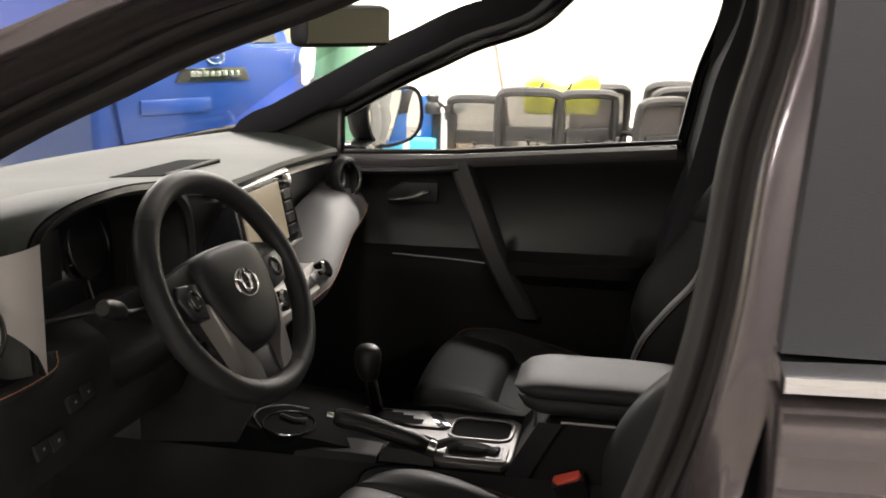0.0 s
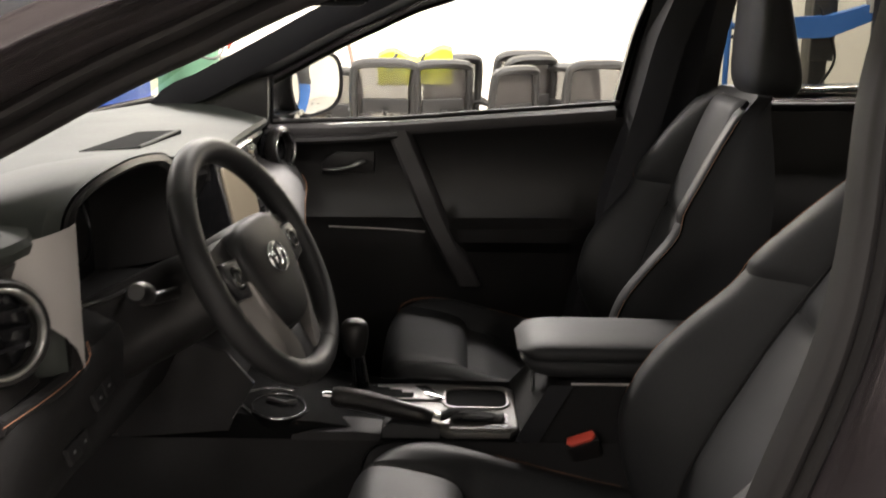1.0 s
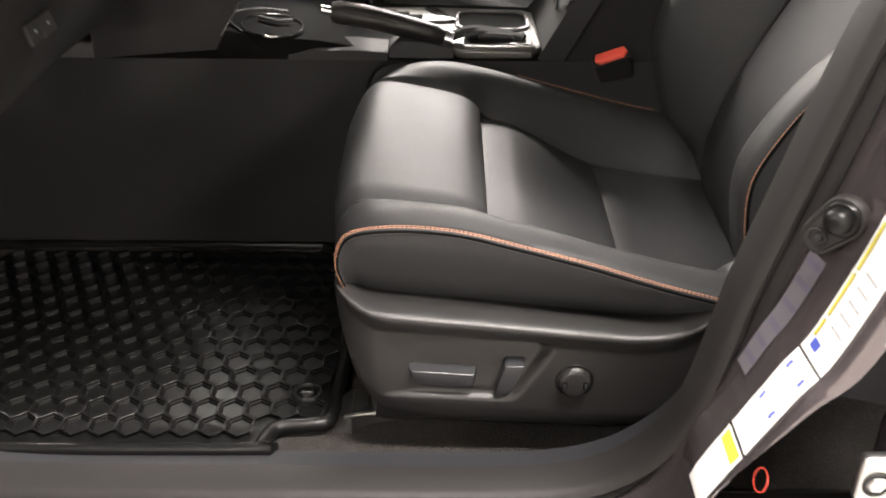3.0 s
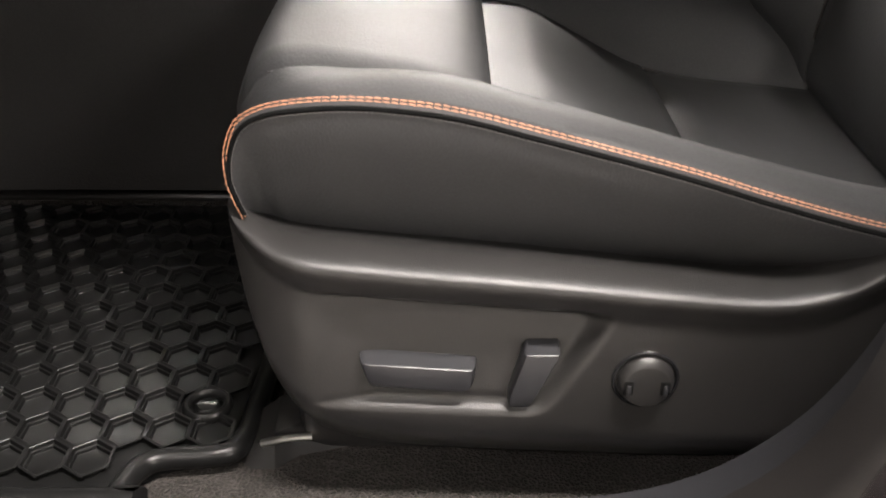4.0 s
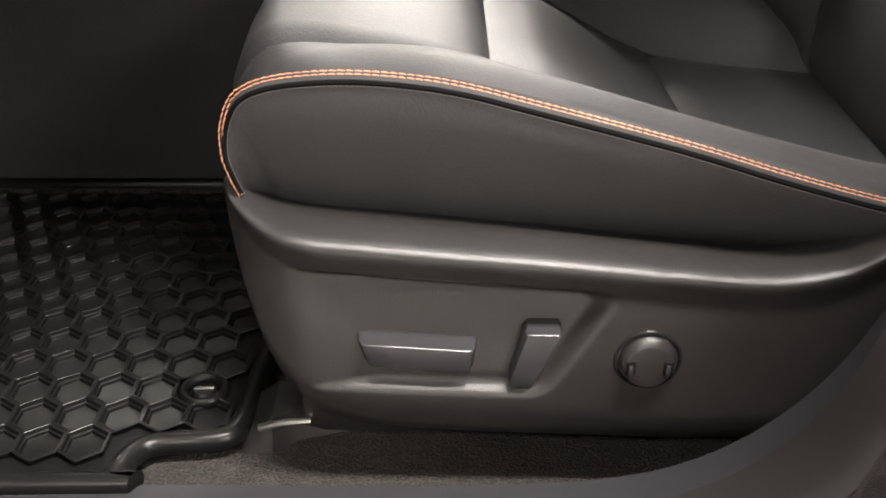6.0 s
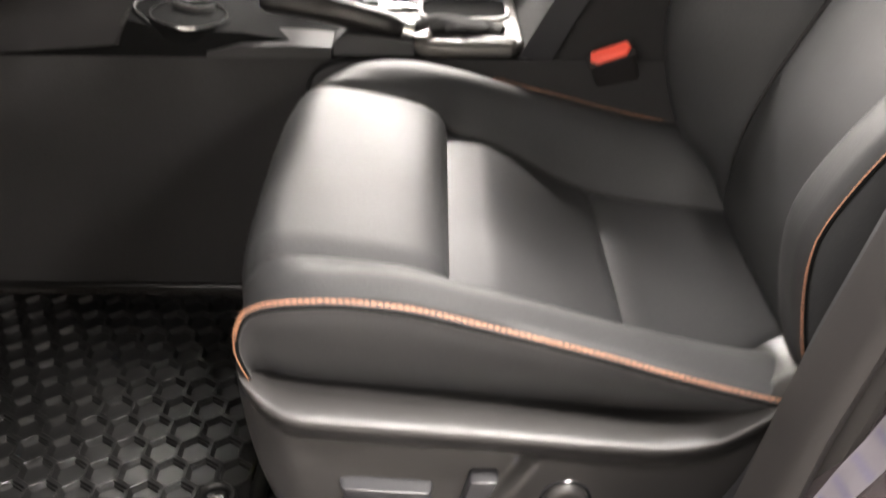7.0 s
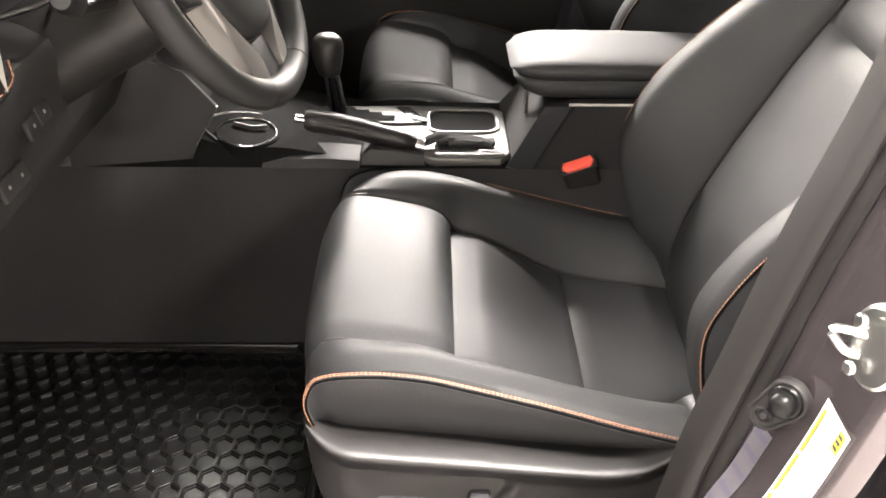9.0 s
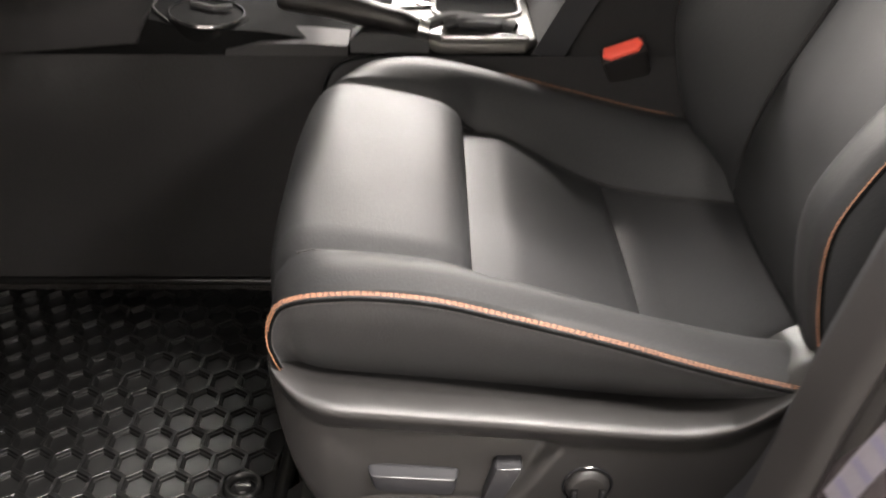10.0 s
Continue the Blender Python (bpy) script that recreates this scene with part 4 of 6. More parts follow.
part("emblem", turn(ring((0, -0.003, 0.0235), (0, 0, 1), 0.0075, 0.0112, 0.006, squash=1.55), WM), CHROME, wheel, "chrome oval emblem")
part("emblem", turn(ring((0, 0.001, 0.0235), (0, 0, 1), 0.0120, 0.0160, 0.006, squash=0.55), WM), CHROME, wheel, "chrome oval emblem")
part("column", turn(loft([[(0.05 * math.cos(a) * q, 0.048 * math.sin(a) * q - 0.01 * (q - 1), z) for a in (2 * math.pi * k / 20 for k in range(20))] for q, z in ((0.8, -0.03), (1.0, -0.05), (1.2, -0.12), (1.3, -0.30))]), WM), SHELL, wheel)
for s in (-1, 1):
    sy, sz = (0.036, -0.045) if s < 0 else (0.0, 0.0)
    stalk = part("stalk", turn(tube(spline([(s * 0.04, sy * 0.3, sz * 0.5 - 0.07), (s * 0.09, 0.002 + sy * 0.6, sz - 0.065), (s * 0.125, 0.004 + sy * 0.85, sz - 0.05)], 8), 0.008, 10), WM), SHELL, wheel)
    part("stalk_end", turn(tube(spline([(s * 0.10, 0.003 + sy * 0.7, sz - 0.06), (s * 0.125, 0.004 + sy * 0.85, sz - 0.05), (s * 0.152, 0.005 + sy, sz - 0.04)], 8), [0.009, 0.012, 0.0135, 0.014, 0.014, 0.014, 0.0135, 0.010], 14), WM), SHELL, stalk, "black stalk end")

# ---- dashboard ----
dash = thing("dashboard", "charcoal soft-touch dashboard with silver trim and round vents", "dashboard")
lipx = curve([(-0.80, -0.86), (-0.70, -0.80), (-0.63, -0.770), (-0.59, -0.805), (-0.55, -0.83), (-0.24, -0.83), (-0.19, -0.78), (-0.15, -0.725), (-0.1, -0.705), (0.2, -0.722), (0.63, -0.765), (0.80, -0.79)])
lipz = curve([(-0.80, 1.135), (-0.62, 1.16), (-0.45, 1.172), (-0.1, 1.166), (0.2, 1.158), (0.63, 1.128), (0.80, 1.11)])
basex = lambda y: -1.30 + 0.30 * (abs(y) / 0.74) ** 2.4
rows = []
for i in range(61):
    y = -0.765 + 1.53 * i / 60
    lx, lz, bx = lipx(y), lipz(y), basex(y)
    rows.append([(bx, y, 1.05), (bx, y, 1.128 + 0.03 * (abs(y) / 0.74) ** 3)] + [(bx + (lx - 0.012 - bx) * q, y, 1.135 + 0.025 * (abs(y) / 0.74) ** 3 * (1 - q) + (lz - 1.135) * q + 0.012 * math.sin(math.pi * q)) for q in (0.1, 0.25, 0.4, 0.55, 0.7, 0.85, 0.95)] + [(lx - 0.004, y, lz - 0.002), (lx, y, lz - 0.010), (lx - 0.004, y, lz - 0.020), (lx - 0.02, y, lz - 0.024)])
part("dash_top", loft(rows, closed=False, caps=False), SOFT, dash)
# fascia under the lip, hollow towards the middle
rows = []
for i in range(41):
    y = -0.20 + 0.95 * i / 40
    lx, lz = lipx(y), lipz(y)
    rows.append([(lx - 0.018, y, lz - 0.022), (lx - 0.012, y, lz - 0.035), (lx - 0.03, y, lz - 0.07), (lx - 0.055, y, lz - 0.11), (lx - 0.06, y, 0.99), (lx - 0.10, y, 0.97)])
part("fascia", loft(rows, closed=False, caps=False), SHELL, dash, "black fascia")
rows = []
for i in range(41):
    y = 0.10 + 0.66 * i / 40
    lx = lipx(y)
    rows.append([(lx - 0.06, y, 0.96), (lx - 0.02, y, 0.93), (lx - 0.01, y, 0.89), (lx - 0.035, y, 0.80), (lx - 0.09, y, 0.72), (lx - 0.30, y, 0.68)])
part("glove_box", loft(rows, closed=False, caps=False), SHELL, dash, "black glove box panel")
part("glove_gap", tube([(lipx(y) - 0.007, y, 0.885) for y in (0.16, 0.3, 0.45, 0.6)], 0.0025, 6), SEAL, dash)
arch = spline([(-0.592, 0, 0.995), (-0.596, 0, 1.08), (-0.588, 0, 1.145), (-0.556, 0, 1.178), (-0.47, 0, 1.196), (-0.36, 0, 1.194), (-0.25, 0, 1.176), (-0.19, 0, 1.13), (-0.18, 0, 1.02)], 44)
bin_rows = []
for x, grow, dz in ((-0.745, 0.0, 0.0), (-0.740, 0.006, 0.004), (-0.752, 0.022, 0.006), (-0.80, 0.035, 0.002), (-0.88, 0.055, -0.012), (-0.99, 0.085, -0.045)):
    bin_rows.append([Vector((x - 0.02 * max(0, (-p.x - 0.45) / 0.14), p.x + grow * (-1 if p.x < -0.38 else 1) * min(1, abs(p.x + 0.38) / 0.15) ** 2, p.z + (dz if p.z > 1.12 else dz * 0.2))) for p in arch])
part("binnacle", loft(bin_rows, closed=False, caps=False), SOFT, dash)
part("binnacle_lining", loft([[Vector((x, -0.385 + (p.x + 0.385) * s, p.z - dz)) for p in arch] for x, s, dz in ((-0.747, 1.0, 0.0), (-0.80, 0.94, 0.012), (-0.875, 0.9, 0.02))], closed=False, caps=False), SHELL, dash)
part("binnacle_rim", loft([[Vector((x - 0.02 * max(0, (-p.x - 0.45) / 0.14), p.x + g * (1 if p.x < -0.38 else -1) * min(1, abs(p.x + 0.38) / 0.15), p.z - (g if p.z > 1.1 else 0))) for p in arch] for x, g in ((-0.7385, -0.002), (-0.736, 0.006), (-0.742, 0.012))], closed=False, caps=False), SHELL, dash, "glossy black rim")
cl = part("instrument_panel", plate([(p.x * 0.9 - 0.038, p.z - 0.02) for p in arch], "x", -0.885, -0.870), GLOSS, dash, "black instrument panel")
for yy in (-0.49, -0.28):
    part("gauge_ring", ring((-0.866, yy, 1.085), (1, 0, 0.2), 0.051, 0.055, 0.006), GLOSS, cl, "black gauge ring")
    part("gauge_face", disc((-0.867, yy, 1.085), (1, 0, 0.2), 0.050, 0.003), SHELL, cl)
part("display", box(-0.870, -0.866, -0.415, -0.355, 1.05, 1.125, 0.001), SHELL, cl)
for pts in (((-0.335, 1.066), (-0.304, 1.064)), ((-0.304, 1.064), (-0.276, 0.996)), ((-0.302, 0.998), (-0.280, 0.994))):
    part("display_line", tube([(-0.864, y, z) for y, z in pts], 0.0012, 5), LETTER, cl, "grey printed line")
part("panel_edge", tube([(-0.80, -0.56, 1.043), (-0.76, -0.45, 1.035), (-0.75, -0.30, 1.022)], 0.003, 6), SHELL, dash)
# end of the dash by the driver's door
rows = []
for k in range(9):
    q = k / 8
    y = -0.592 - 0.098 * q
    rows.append([(-0.744 - 0.10 * q ** 1.7, y + 0.004 * (1 - j / 6), 1.160 - 0.018 * q - (0.165 - 0.135 * q ** 0.7) * j / 6) for j in range(7)])
part("side_trim", loft(rows, closed=False, caps=False), TRIM, dash, "satin silver trim panel")
part("end_cap", loft([[(x, y, z) for x, z in ((-0.80, 1.16), (-0.785, 1.13), (-0.80, 1.08), (-0.785, 1.02), (-0.775, 1.0), (-0.80, 0.97), (-1.05, 0.97), (-1.05, 1.13))] for y in (-0.64, -0.70, -0.765)]), SHELL, dash)
vn = Vector((0.80, -0.55, 0.12)).normalized()
vent = part("round_vent", ring((-0.792, -0.69, 1.070), vn, 0.041, 0.056, 0.030), SHELL, dash, "round vent with a chrome ring")
part("vent_ring", ring(Vector((-0.792, -0.69, 1.070)) + vn * 0.010, vn, 0.0405, 0.0475, 0.012), STEEL, vent, "chrome ring")
part("vent_core", disc(Vector((-0.792, -0.69, 1.070)) - vn * 0.012, vn, 0.044, 0.02, 30), GLOSS, vent)
for k in (-1, 0, 1):
    part("vent_blade", turn(box(-0.036, 0.036, -0.002, 0.002, -0.008, 0.004), Matrix.Translation(Vector((-0.792, -0.69, 1.070 + k * 0.019))) @ vn.to_track_quat("Z", "Y").to_matrix().to_4x4()), GLOSS, vent)
vn2 = Vector((0.85, -0.35, 0.1)).normalized()
vent = part("round_vent", ring((-0.735, 0.635, 1.058), vn2, 0.036, 0.050, 0.030), SHELL, dash, "round vent with a chrome ring")
part("vent_ring", ring(Vector((-0.735, 0.635, 1.058)) + vn2 * 0.010, vn2, 0.0355, 0.0415, 0.012), CHROME, vent, "chrome ring")
part("vent_core", disc(Vector((-0.735, 0.635, 1.058)) - vn2 * 0.012, vn2, 0.038, 0.02, 30), GLOSS, vent)
part("corner_strip", loft([[(-0.800, -0.72, 1.165), (-0.800, -0.775, 1.172)], [(-0.772, -0.715, 1.150), (-0.775, -0.775, 1.150)], [(-0.775, -0.715, 1.135), (-0.78, -0.775, 1.130)]], closed=False, caps=False), TRIM, dash, "bright corner strip")
# top vent slot and middle outlets
TV = [(-0.900, -0.147), (-0.879, 0.068), (-0.812, 0.094), (-0.822, -0.106)]
tc = Vector((sum(a for a, _ in TV) / 4, sum(b for _, b in TV) / 4, 0))
TVR = lambda f, z: [(tc.x + (a - tc.x) * f, tc.y + (b - tc.y) * f, z + 0.006 * (b - tc.y)) for a, b in TV]
# closed block whose near-black colour puts in the shade inside the slot
tv = part("top_vent", loft([TVR(1.0, 1.150), TVR(1.0, 1.1690)]), NEARBLACK, dash, "slot vent with its inner shade put in as near-black", smooth=False)
part("vent_bar", tube([TVR(0.95, 1.1690)[3], TVR(0.95, 1.1690)[2]], 0.003, 6), SOFT, tv)
for yy in (-0.055, 0.085):
    o = part("middle_outlet", plate([(yy - 0.052, 1.118), (yy + 0.052, 1.114), (yy + 0.055, 1.146), (yy - 0.055, 1.150)], "x", -0.735, -0.716, 0.003), SHELL, dash, "black air outlet")
    for k in range(3):
        part("outlet_blade", box(-0.722, -0.713, yy - 0.046, yy + 0.046, 1.122 + 0.008 * k, 1.1245 + 0.008 * k), GLOSS, o)
# centre stack
SM = lambda y, z: Vector((-0.693 - 0.20 * (z - 1.02), y, z))
def tilted(y0, y1, z0, z1, lift, depth=0.006):
    n = Vector((0.98, 0, 0.196))
    q = [SM(y0, z0), SM(y1, z0), SM(y1, z1), SM(y0, z1)]
    return loft([[p + n * (lift - depth) for p in q], [p + n * (lift - 0.0015) for p in q], [p + n * lift + (sum(q, Vector()) / 4 - p) * 0.012 for p in q]])
stack = part("media_unit", tilted(-0.105, 0.165, 1.005, 1.148, 0.008, 0.08), GLOSS, dash, "gloss black media unit")
part("unit_frame", tube([SM(a, b) + Vector((0.010, 0, 0)) for a, b in ((-0.10, 1.144), (0.16, 1.144), (0.162, 1.012), (-0.10, 1.010))], 0.0035, 8, True), CHROMEDULL, stack, "thin bright frame")
part("screen", tilted(-0.075, 0.105, 1.025, 1.130, 0.011, 0.004), SCREEN, stack, "screen with a pale wall reflection put in its colour")
for k in range(4):
    part("unit_button", tilted(0.118, 0.150, 1.028 + 0.022 * k, 1.044 + 0.022 * k, 0.012, 0.006), BUTTON, stack)
part("unit_knob", disc(SM(0.134, 1.128) + Vector((0.022, 0, 0.004)), (0.98, 0, 0.2), 0.0105, 0.02, 24, 0.002), CHROME, stack, "chrome knob")
clim = part("climate_unit", loft([[(-0.66, -0.10, 0.965), (-0.66, 0.20, 0.965), (-0.76, 0.20, 0.975), (-0.76, -0.10, 0.975)], [(-0.635, -0.10, 0.925), (-0.635, 0.19, 0.925), (-0.74, 0.19, 0.925), (-0.74, -0.10, 0.925)], [(-0.64, -0.10, 0.905), (-0.64, 0.185, 0.905), (-0.74, 0.185, 0.88), (-0.74, -0.10, 0.88)]]), TRIM, dash, "satin silver climate panel")
for yy in (-0.06, 0.165):
    part("climate_knob", disc((-0.628, yy, 0.958), (0.88, 0, 0.48), 0.019, 0.03, 28, 0.004), CHROME, clim, "chrome climate knob")
for k in range(5):
    part("climate_button", turn(box(-0.016, 0.016, -0.011, 0.011, -0.003, 0.003, 0.002), pose(-0.641, -0.02 + 0.036 * k, 0.946, 0, 60, 0) @ pose(0, 0, 0, 0, 0, 90)), BUTTON, clim)
pad = spline([(-0.640, 0.10, 0.905), (-0.622, 0.17, 0.925), (-0.632, 0.28, 0.955), (-0.652, 0.42, 0.975), (-0.672, 0.58, 0.982), (-0.700, 0.70, 0.985)], 30)
part("knee_pad", loft([[p + Vector(o) for o in ((0, 0, 0.0), (-0.012, 0, 0.022), (-0.045, 0, 0.045), (-0.10, 0, 0.058), (-0.13, 0, 0.05), (-0.12, 0, -0.03), (-0.03, 0, -0.030), (-0.008, 0, -0.018))] for p in pad]), GUNMETAL, dash, "grey padded trim")
part("knee_stitch", stitches([p + Vector((0.002, 0, 0.004)) for p in pad], 0.006, 0.005, 0.0009), THREAD, dash, "orange stitching")
part("lower_panel", loft([[(-0.86 + (x + 0.86) * f - 0.024 * min(1.0, max(0.0, (-0.2 - y) / 0.2)), y, 0.89 + (z - 0.89) * f) for x, z in ((-0.775, 1.0), (-0.742, 0.992), (-0.735, 0.975), (-0.742, 0.94), (-0.765, 0.87), (-0.80, 0.80), (-0.90, 0.76), (-1.0, 0.80), (-0.98, 1.0))] for y, f in ((-0.747, 0.80), (-0.743, 0.90), (-0.734, 0.97), (-0.718, 1.0), (-0.7, 1.0), (-0.6, 1.0), (-0.45, 1.0), (-0.3, 1.0), (-0.12, 1.0))]), TUNNEL, dash, "black lower panel")
edge = spline([(-0.764, -0.552, 1.012), (-0.761, -0.558, 0.994), (-0.763, -0.588, 0.988), (-0.767, -0.63, 0.986), (-0.771, -0.68, 0.988), (-0.776, -0.742, 0.992)], 26)
part("edge_pad", tube(edge, 0.010, 8), CONSOLE, dash)
part("knee_stitch", stitches([p + Vector((0.0095, -0.002, 0.003)) for p in edge], 0.006, 0.0052, 0.0008), THREAD, dash, "orange stitching")
for xx, yy, zz in ((-0.764, -0.509, 0.927), (-0.764, -0.477, 0.930), (-0.777, -0.533, 0.882), (-0.777, -0.567, 0.884)):
    sw = part("dash_switch", turn(box(-0.011, 0.011, -0.016, 0.016, -0.003, 0.003, 0.002), pose(xx, yy, zz, 0, 72, 0)), CONSOLE, dash)
    part("switch_mark", turn(box(-0.0018, 0.0018, -0.0022, 0.0022, 0.0031, 0.0036), pose(xx, yy, zz, 0, 72, 0)), LETTER, sw, "grey pictogram bar")


# ---- centre console ----
console = thing("centre_console", "black centre console with satin silver surround", "console")
# deep shade over the console top is put in by the near-black colour
part("console_body", loft([[(x, -0.122, 0.60), (x, 0.145, 0.60), (x, 0.140, zt - 0.02), (x, 0.130, zt), (x, -0.105, zt), (x, -0.118, zt - 0.018)] for x, zt in ((-0.88, 0.80), (-0.76, 0.755), (-0.66, 0.728), (-0.56, 0.722), (-0.46, 0.706), (-0.22, 0.702))]), NEARBLACK, console, "console top with its deep shade put in as near-black")
part("console_front", plate([(-0.88, 0.70), (-0.705, 0.725), (-0.715, 0.80), (-0.745, 0.86), (-0.88, 0.90)], "y", -0.128, 0.15, 0.006), CONSOLE, console)
part("console_box", loft([[(x, -0.118, 0.60), (x, 0.14, 0.60), (x, 0.135, z), (x, -0.112, z)] for x, z in ((-0.236, 0.700), (-0.205, 0.735), (-0.165, 0.780), (-0.14, 0.794), (0.18, 0.794))]), TUNNEL, console)
part("box_seam", tube([(-0.150, -0.1125, 0.7965), (0.16, -0.1125, 0.7965)], 0.0022, 6), TRIM, console)
part("cheek", plate([(-0.88, 0.70), (-0.700, 0.715), (-0.692, 0.737), (-0.672, 0.768), (-0.656, 0.797), (-0.70, 0.85), (-0.88, 0.90)], "y", -0.131, -0.122, 0.002), CONSOLE, console)
part("cheek_strip", tube(spline([(-0.700, -0.126, 0.728), (-0.692, -0.130, 0.738), (-0.672, -0.130, 0.769), (-0.656, -0.130, 0.798)], 12), 0.0016, 6), CHROMEDULL, console, "thin bright strip")
part("corner_trim", loft([[(x0, y, z0), (x1, y, z1)] for x0, z0, x1, z1, y in ((-0.240, 0.700, -0.205, 0.690, -0.118), (-0.238, 0.702, -0.203, 0.692, -0.1225), (-0.212, 0.750, -0.174, 0.748, -0.1225), (-0.186, 0.797, -0.147, 0.797, -0.1215))], closed=False, caps=False), BUTTON, console, "dark grey corner trim")
SUR = [(-0.565, 0.045), (-0.545, 0.085), (-0.385, 0.092), (-0.250, 0.086), (-0.232, 0.070), (-0.230, -0.095), (-0.246, -0.114), (-0.345, -0.116), (-0.362, -0.104), (-0.368, -0.03), (-0.42, 0.0), (-0.50, 0.018)]
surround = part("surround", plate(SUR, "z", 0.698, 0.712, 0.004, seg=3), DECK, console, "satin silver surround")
rr = lambda x0, x1, y0, y1, r: [(p.x, p.y) for p in [Vector((cx + r * math.cos(a), cy + r * math.sin(a), 0)) for cx, cy, a0 in ((x1 - r, y1 - r, 0), (x0 + r, y1 - r, 90), (x0 + r, y0 + r, 180), (x1 - r, y0 + r, 270)) for a in (radians(a0 + 15 * k) for k in range(7))]]
def well(outline, depth, mat, name, label):
    """A pocket with a rim on the surround; its near-black floor puts in the shade of depth."""
    cx = sum(a for a, _ in outline) / len(outline)
    cy = sum(b for _, b in outline) / len(outline)
    rows = [[(cx + (a - cx) * f, cy + (b - cy) * f, z) for a, b in outline] for f, z in ((1.10, 0.7125), (1.08, 0.7155), (1.0, 0.7155), (0.985, 0.7135))]
    rows2 = [[(cx + (a - cx) * f, cy + (b - cy) * f, z) for a, b in outline] for f, z in ((0.985, 0.7130), (0.97, 0.7128))]
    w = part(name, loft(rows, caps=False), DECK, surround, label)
    part("well_floor", loft(rows2), NEARBLACK, w)
    return w
well(rr(-0.352, -0.246, -0.020, 0.066, 0.022), 0.05, GLOSS, "cup_well", "cup well with shade put in its floor colour and bright edge")
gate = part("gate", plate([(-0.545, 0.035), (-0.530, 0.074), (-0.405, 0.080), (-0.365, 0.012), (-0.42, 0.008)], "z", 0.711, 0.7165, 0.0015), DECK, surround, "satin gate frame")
# thin near-black plate puts in the shade down the slot
part("gate_slot", plate([(-0.538, 0.036), (-0.528, 0.068), (-0.475, 0.070), (-0.472, 0.060), (-0.452, 0.060), (-0.45, 0.050), (-0.430, 0.050), (-0.428, 0.036), (-0.408, 0.036), (-0.408, 0.016), (-0.44, 0.014)], "z", 0.7165, 0.7178), NEARBLACK, gate, "stepped shift slot")
part("gate_window", plate([(-0.408, 0.072), (-0.385, 0.072), (-0.352, 0.014), (-0.378, 0.014)], "z", 0.7125, 0.7175, 0.001), GLOSS, gate)
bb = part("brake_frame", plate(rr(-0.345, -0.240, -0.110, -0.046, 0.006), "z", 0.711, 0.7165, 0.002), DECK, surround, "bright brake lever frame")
part("frame_floor", plate(rr(-0.338, -0.247, -0.103, -0.053, 0.004), "z", 0.7165, 0.7180), SHELL, bb)
for k in range(3):
    part("boot_fold", tube(spline([(-0.362 + 0.02 * k, -0.080, 0.722), (-0.33 + 0.01 * k, -0.070 - 0.006 * k, 0.728 - 0.002 * k), (-0.28, -0.074 - 0.004 * k, 0.722), (-0.256, -0.085 + 0.01 * k, 0.718)], 14), 0.008 - 0.001 * k, 8), LEATHER, bb, "leather boot fold")
lever = thing("hand_brake", "black hand brake lever lying down beside the shift gate", "hand brake")
part("grip", tube(spline([(-0.538, -0.085, 0.759), (-0.49, -0.085, 0.752), (-0.44, -0.086, 0.740), (-0.395, -0.086, 0.728), (-0.368, -0.085, 0.719)], 24), [0.013] + [0.0165] * 12 + [0.0155] * 6 + [0.0135, 0.012, 0.011, 0.010, 0.010], 16), SHELL, lever)
for k in range(5):
    a = radians(20 + 35 * k)
    part("grip_rib", tube([(x, -0.0855 + 0.0163 * math.cos(a), z + 0.0163 * math.sin(a)) for x, z in ((-0.52, 0.7565), (-0.47, 0.7475), (-0.43, 0.7378))], 0.0012, 5), SEAL, lever)
part("button", tube([(-0.552, -0.085, 0.762), (-0.536, -0.085, 0.759)], 0.006, 12), CHROME, lever, "chrome release button")
part("collar", tube([(-0.374, -0.085, 0.721), (-0.362, -0.085, 0.717)], 0.013, 14), CHROME, lever, "chrome collar")
part("lever_base", loft([[(x, -0.128, z0), (x, -0.062, z0), (x, -0.070, z1), (x, -0.120, z1 - 0.004)] for x, z0, z1 in ((-0.60, 0.70, 0.708), (-0.56, 0.70, 0.716), (-0.50, 0.70, 0.716), (-0.456, 0.70, 0.712))]), CONSOLE, lever, "black lever base")
part("boot_end", loft([[(x, -0.116, 0.70), (x, -0.062, 0.70), (x, -0.068, z1), (x, -0.108, z1)] for x, z1 in ((-0.454, 0.712), (-0.44, 0.722), (-0.40, 0.720), (-0.36, 0.712))]), LEATHER, lever)
shift = thing("gear_lever", "black gear lever with chrome shaft", "gear lever")
part("shaft", tube([(-0.500, 0.052, 0.708), (-0.508, 0.030, 0.80)], 0.006, 14), GLOSS, shift)
for dx in (-0.0085, 0.0085):
    part("shaft_edge", tube([(-0.500 + 1.2 * dx, 0.050, 0.714), (-0.508 + dx, 0.027, 0.80)], 0.0038, 10), CHROME, shift, "chrome shaft edge")
part("knob", loft([[(-0.511 + dx0 + r * math.cos(a) * 1.05, 0.026 + r * math.sin(a), z) for a in (2 * math.pi * k / 22 for k in range(22))] for r, z, dx0 in ((0.011, 0.788, 0.002), (0.0155, 0.792, 0.002), (0.0185, 0.800, 0.001), (0.0215, 0.812, 0), (0.0235, 0.826, 0), (0.0235, 0.838, 0), (0.021, 0.847, 0), (0.015, 0.853, 0), (0.007, 0.8555, 0))]), SHELL, shift)
cup = thing("cup_holder", "round cup holder with a chrome ring in the console", "cup holder")
part("chrome_ring", ring((-0.629, -0.066, 0.731), (0.10, 0, 1), 0.051, 0.0535, 0.004, squash=0.85), CHROME, cup, "chrome ring")
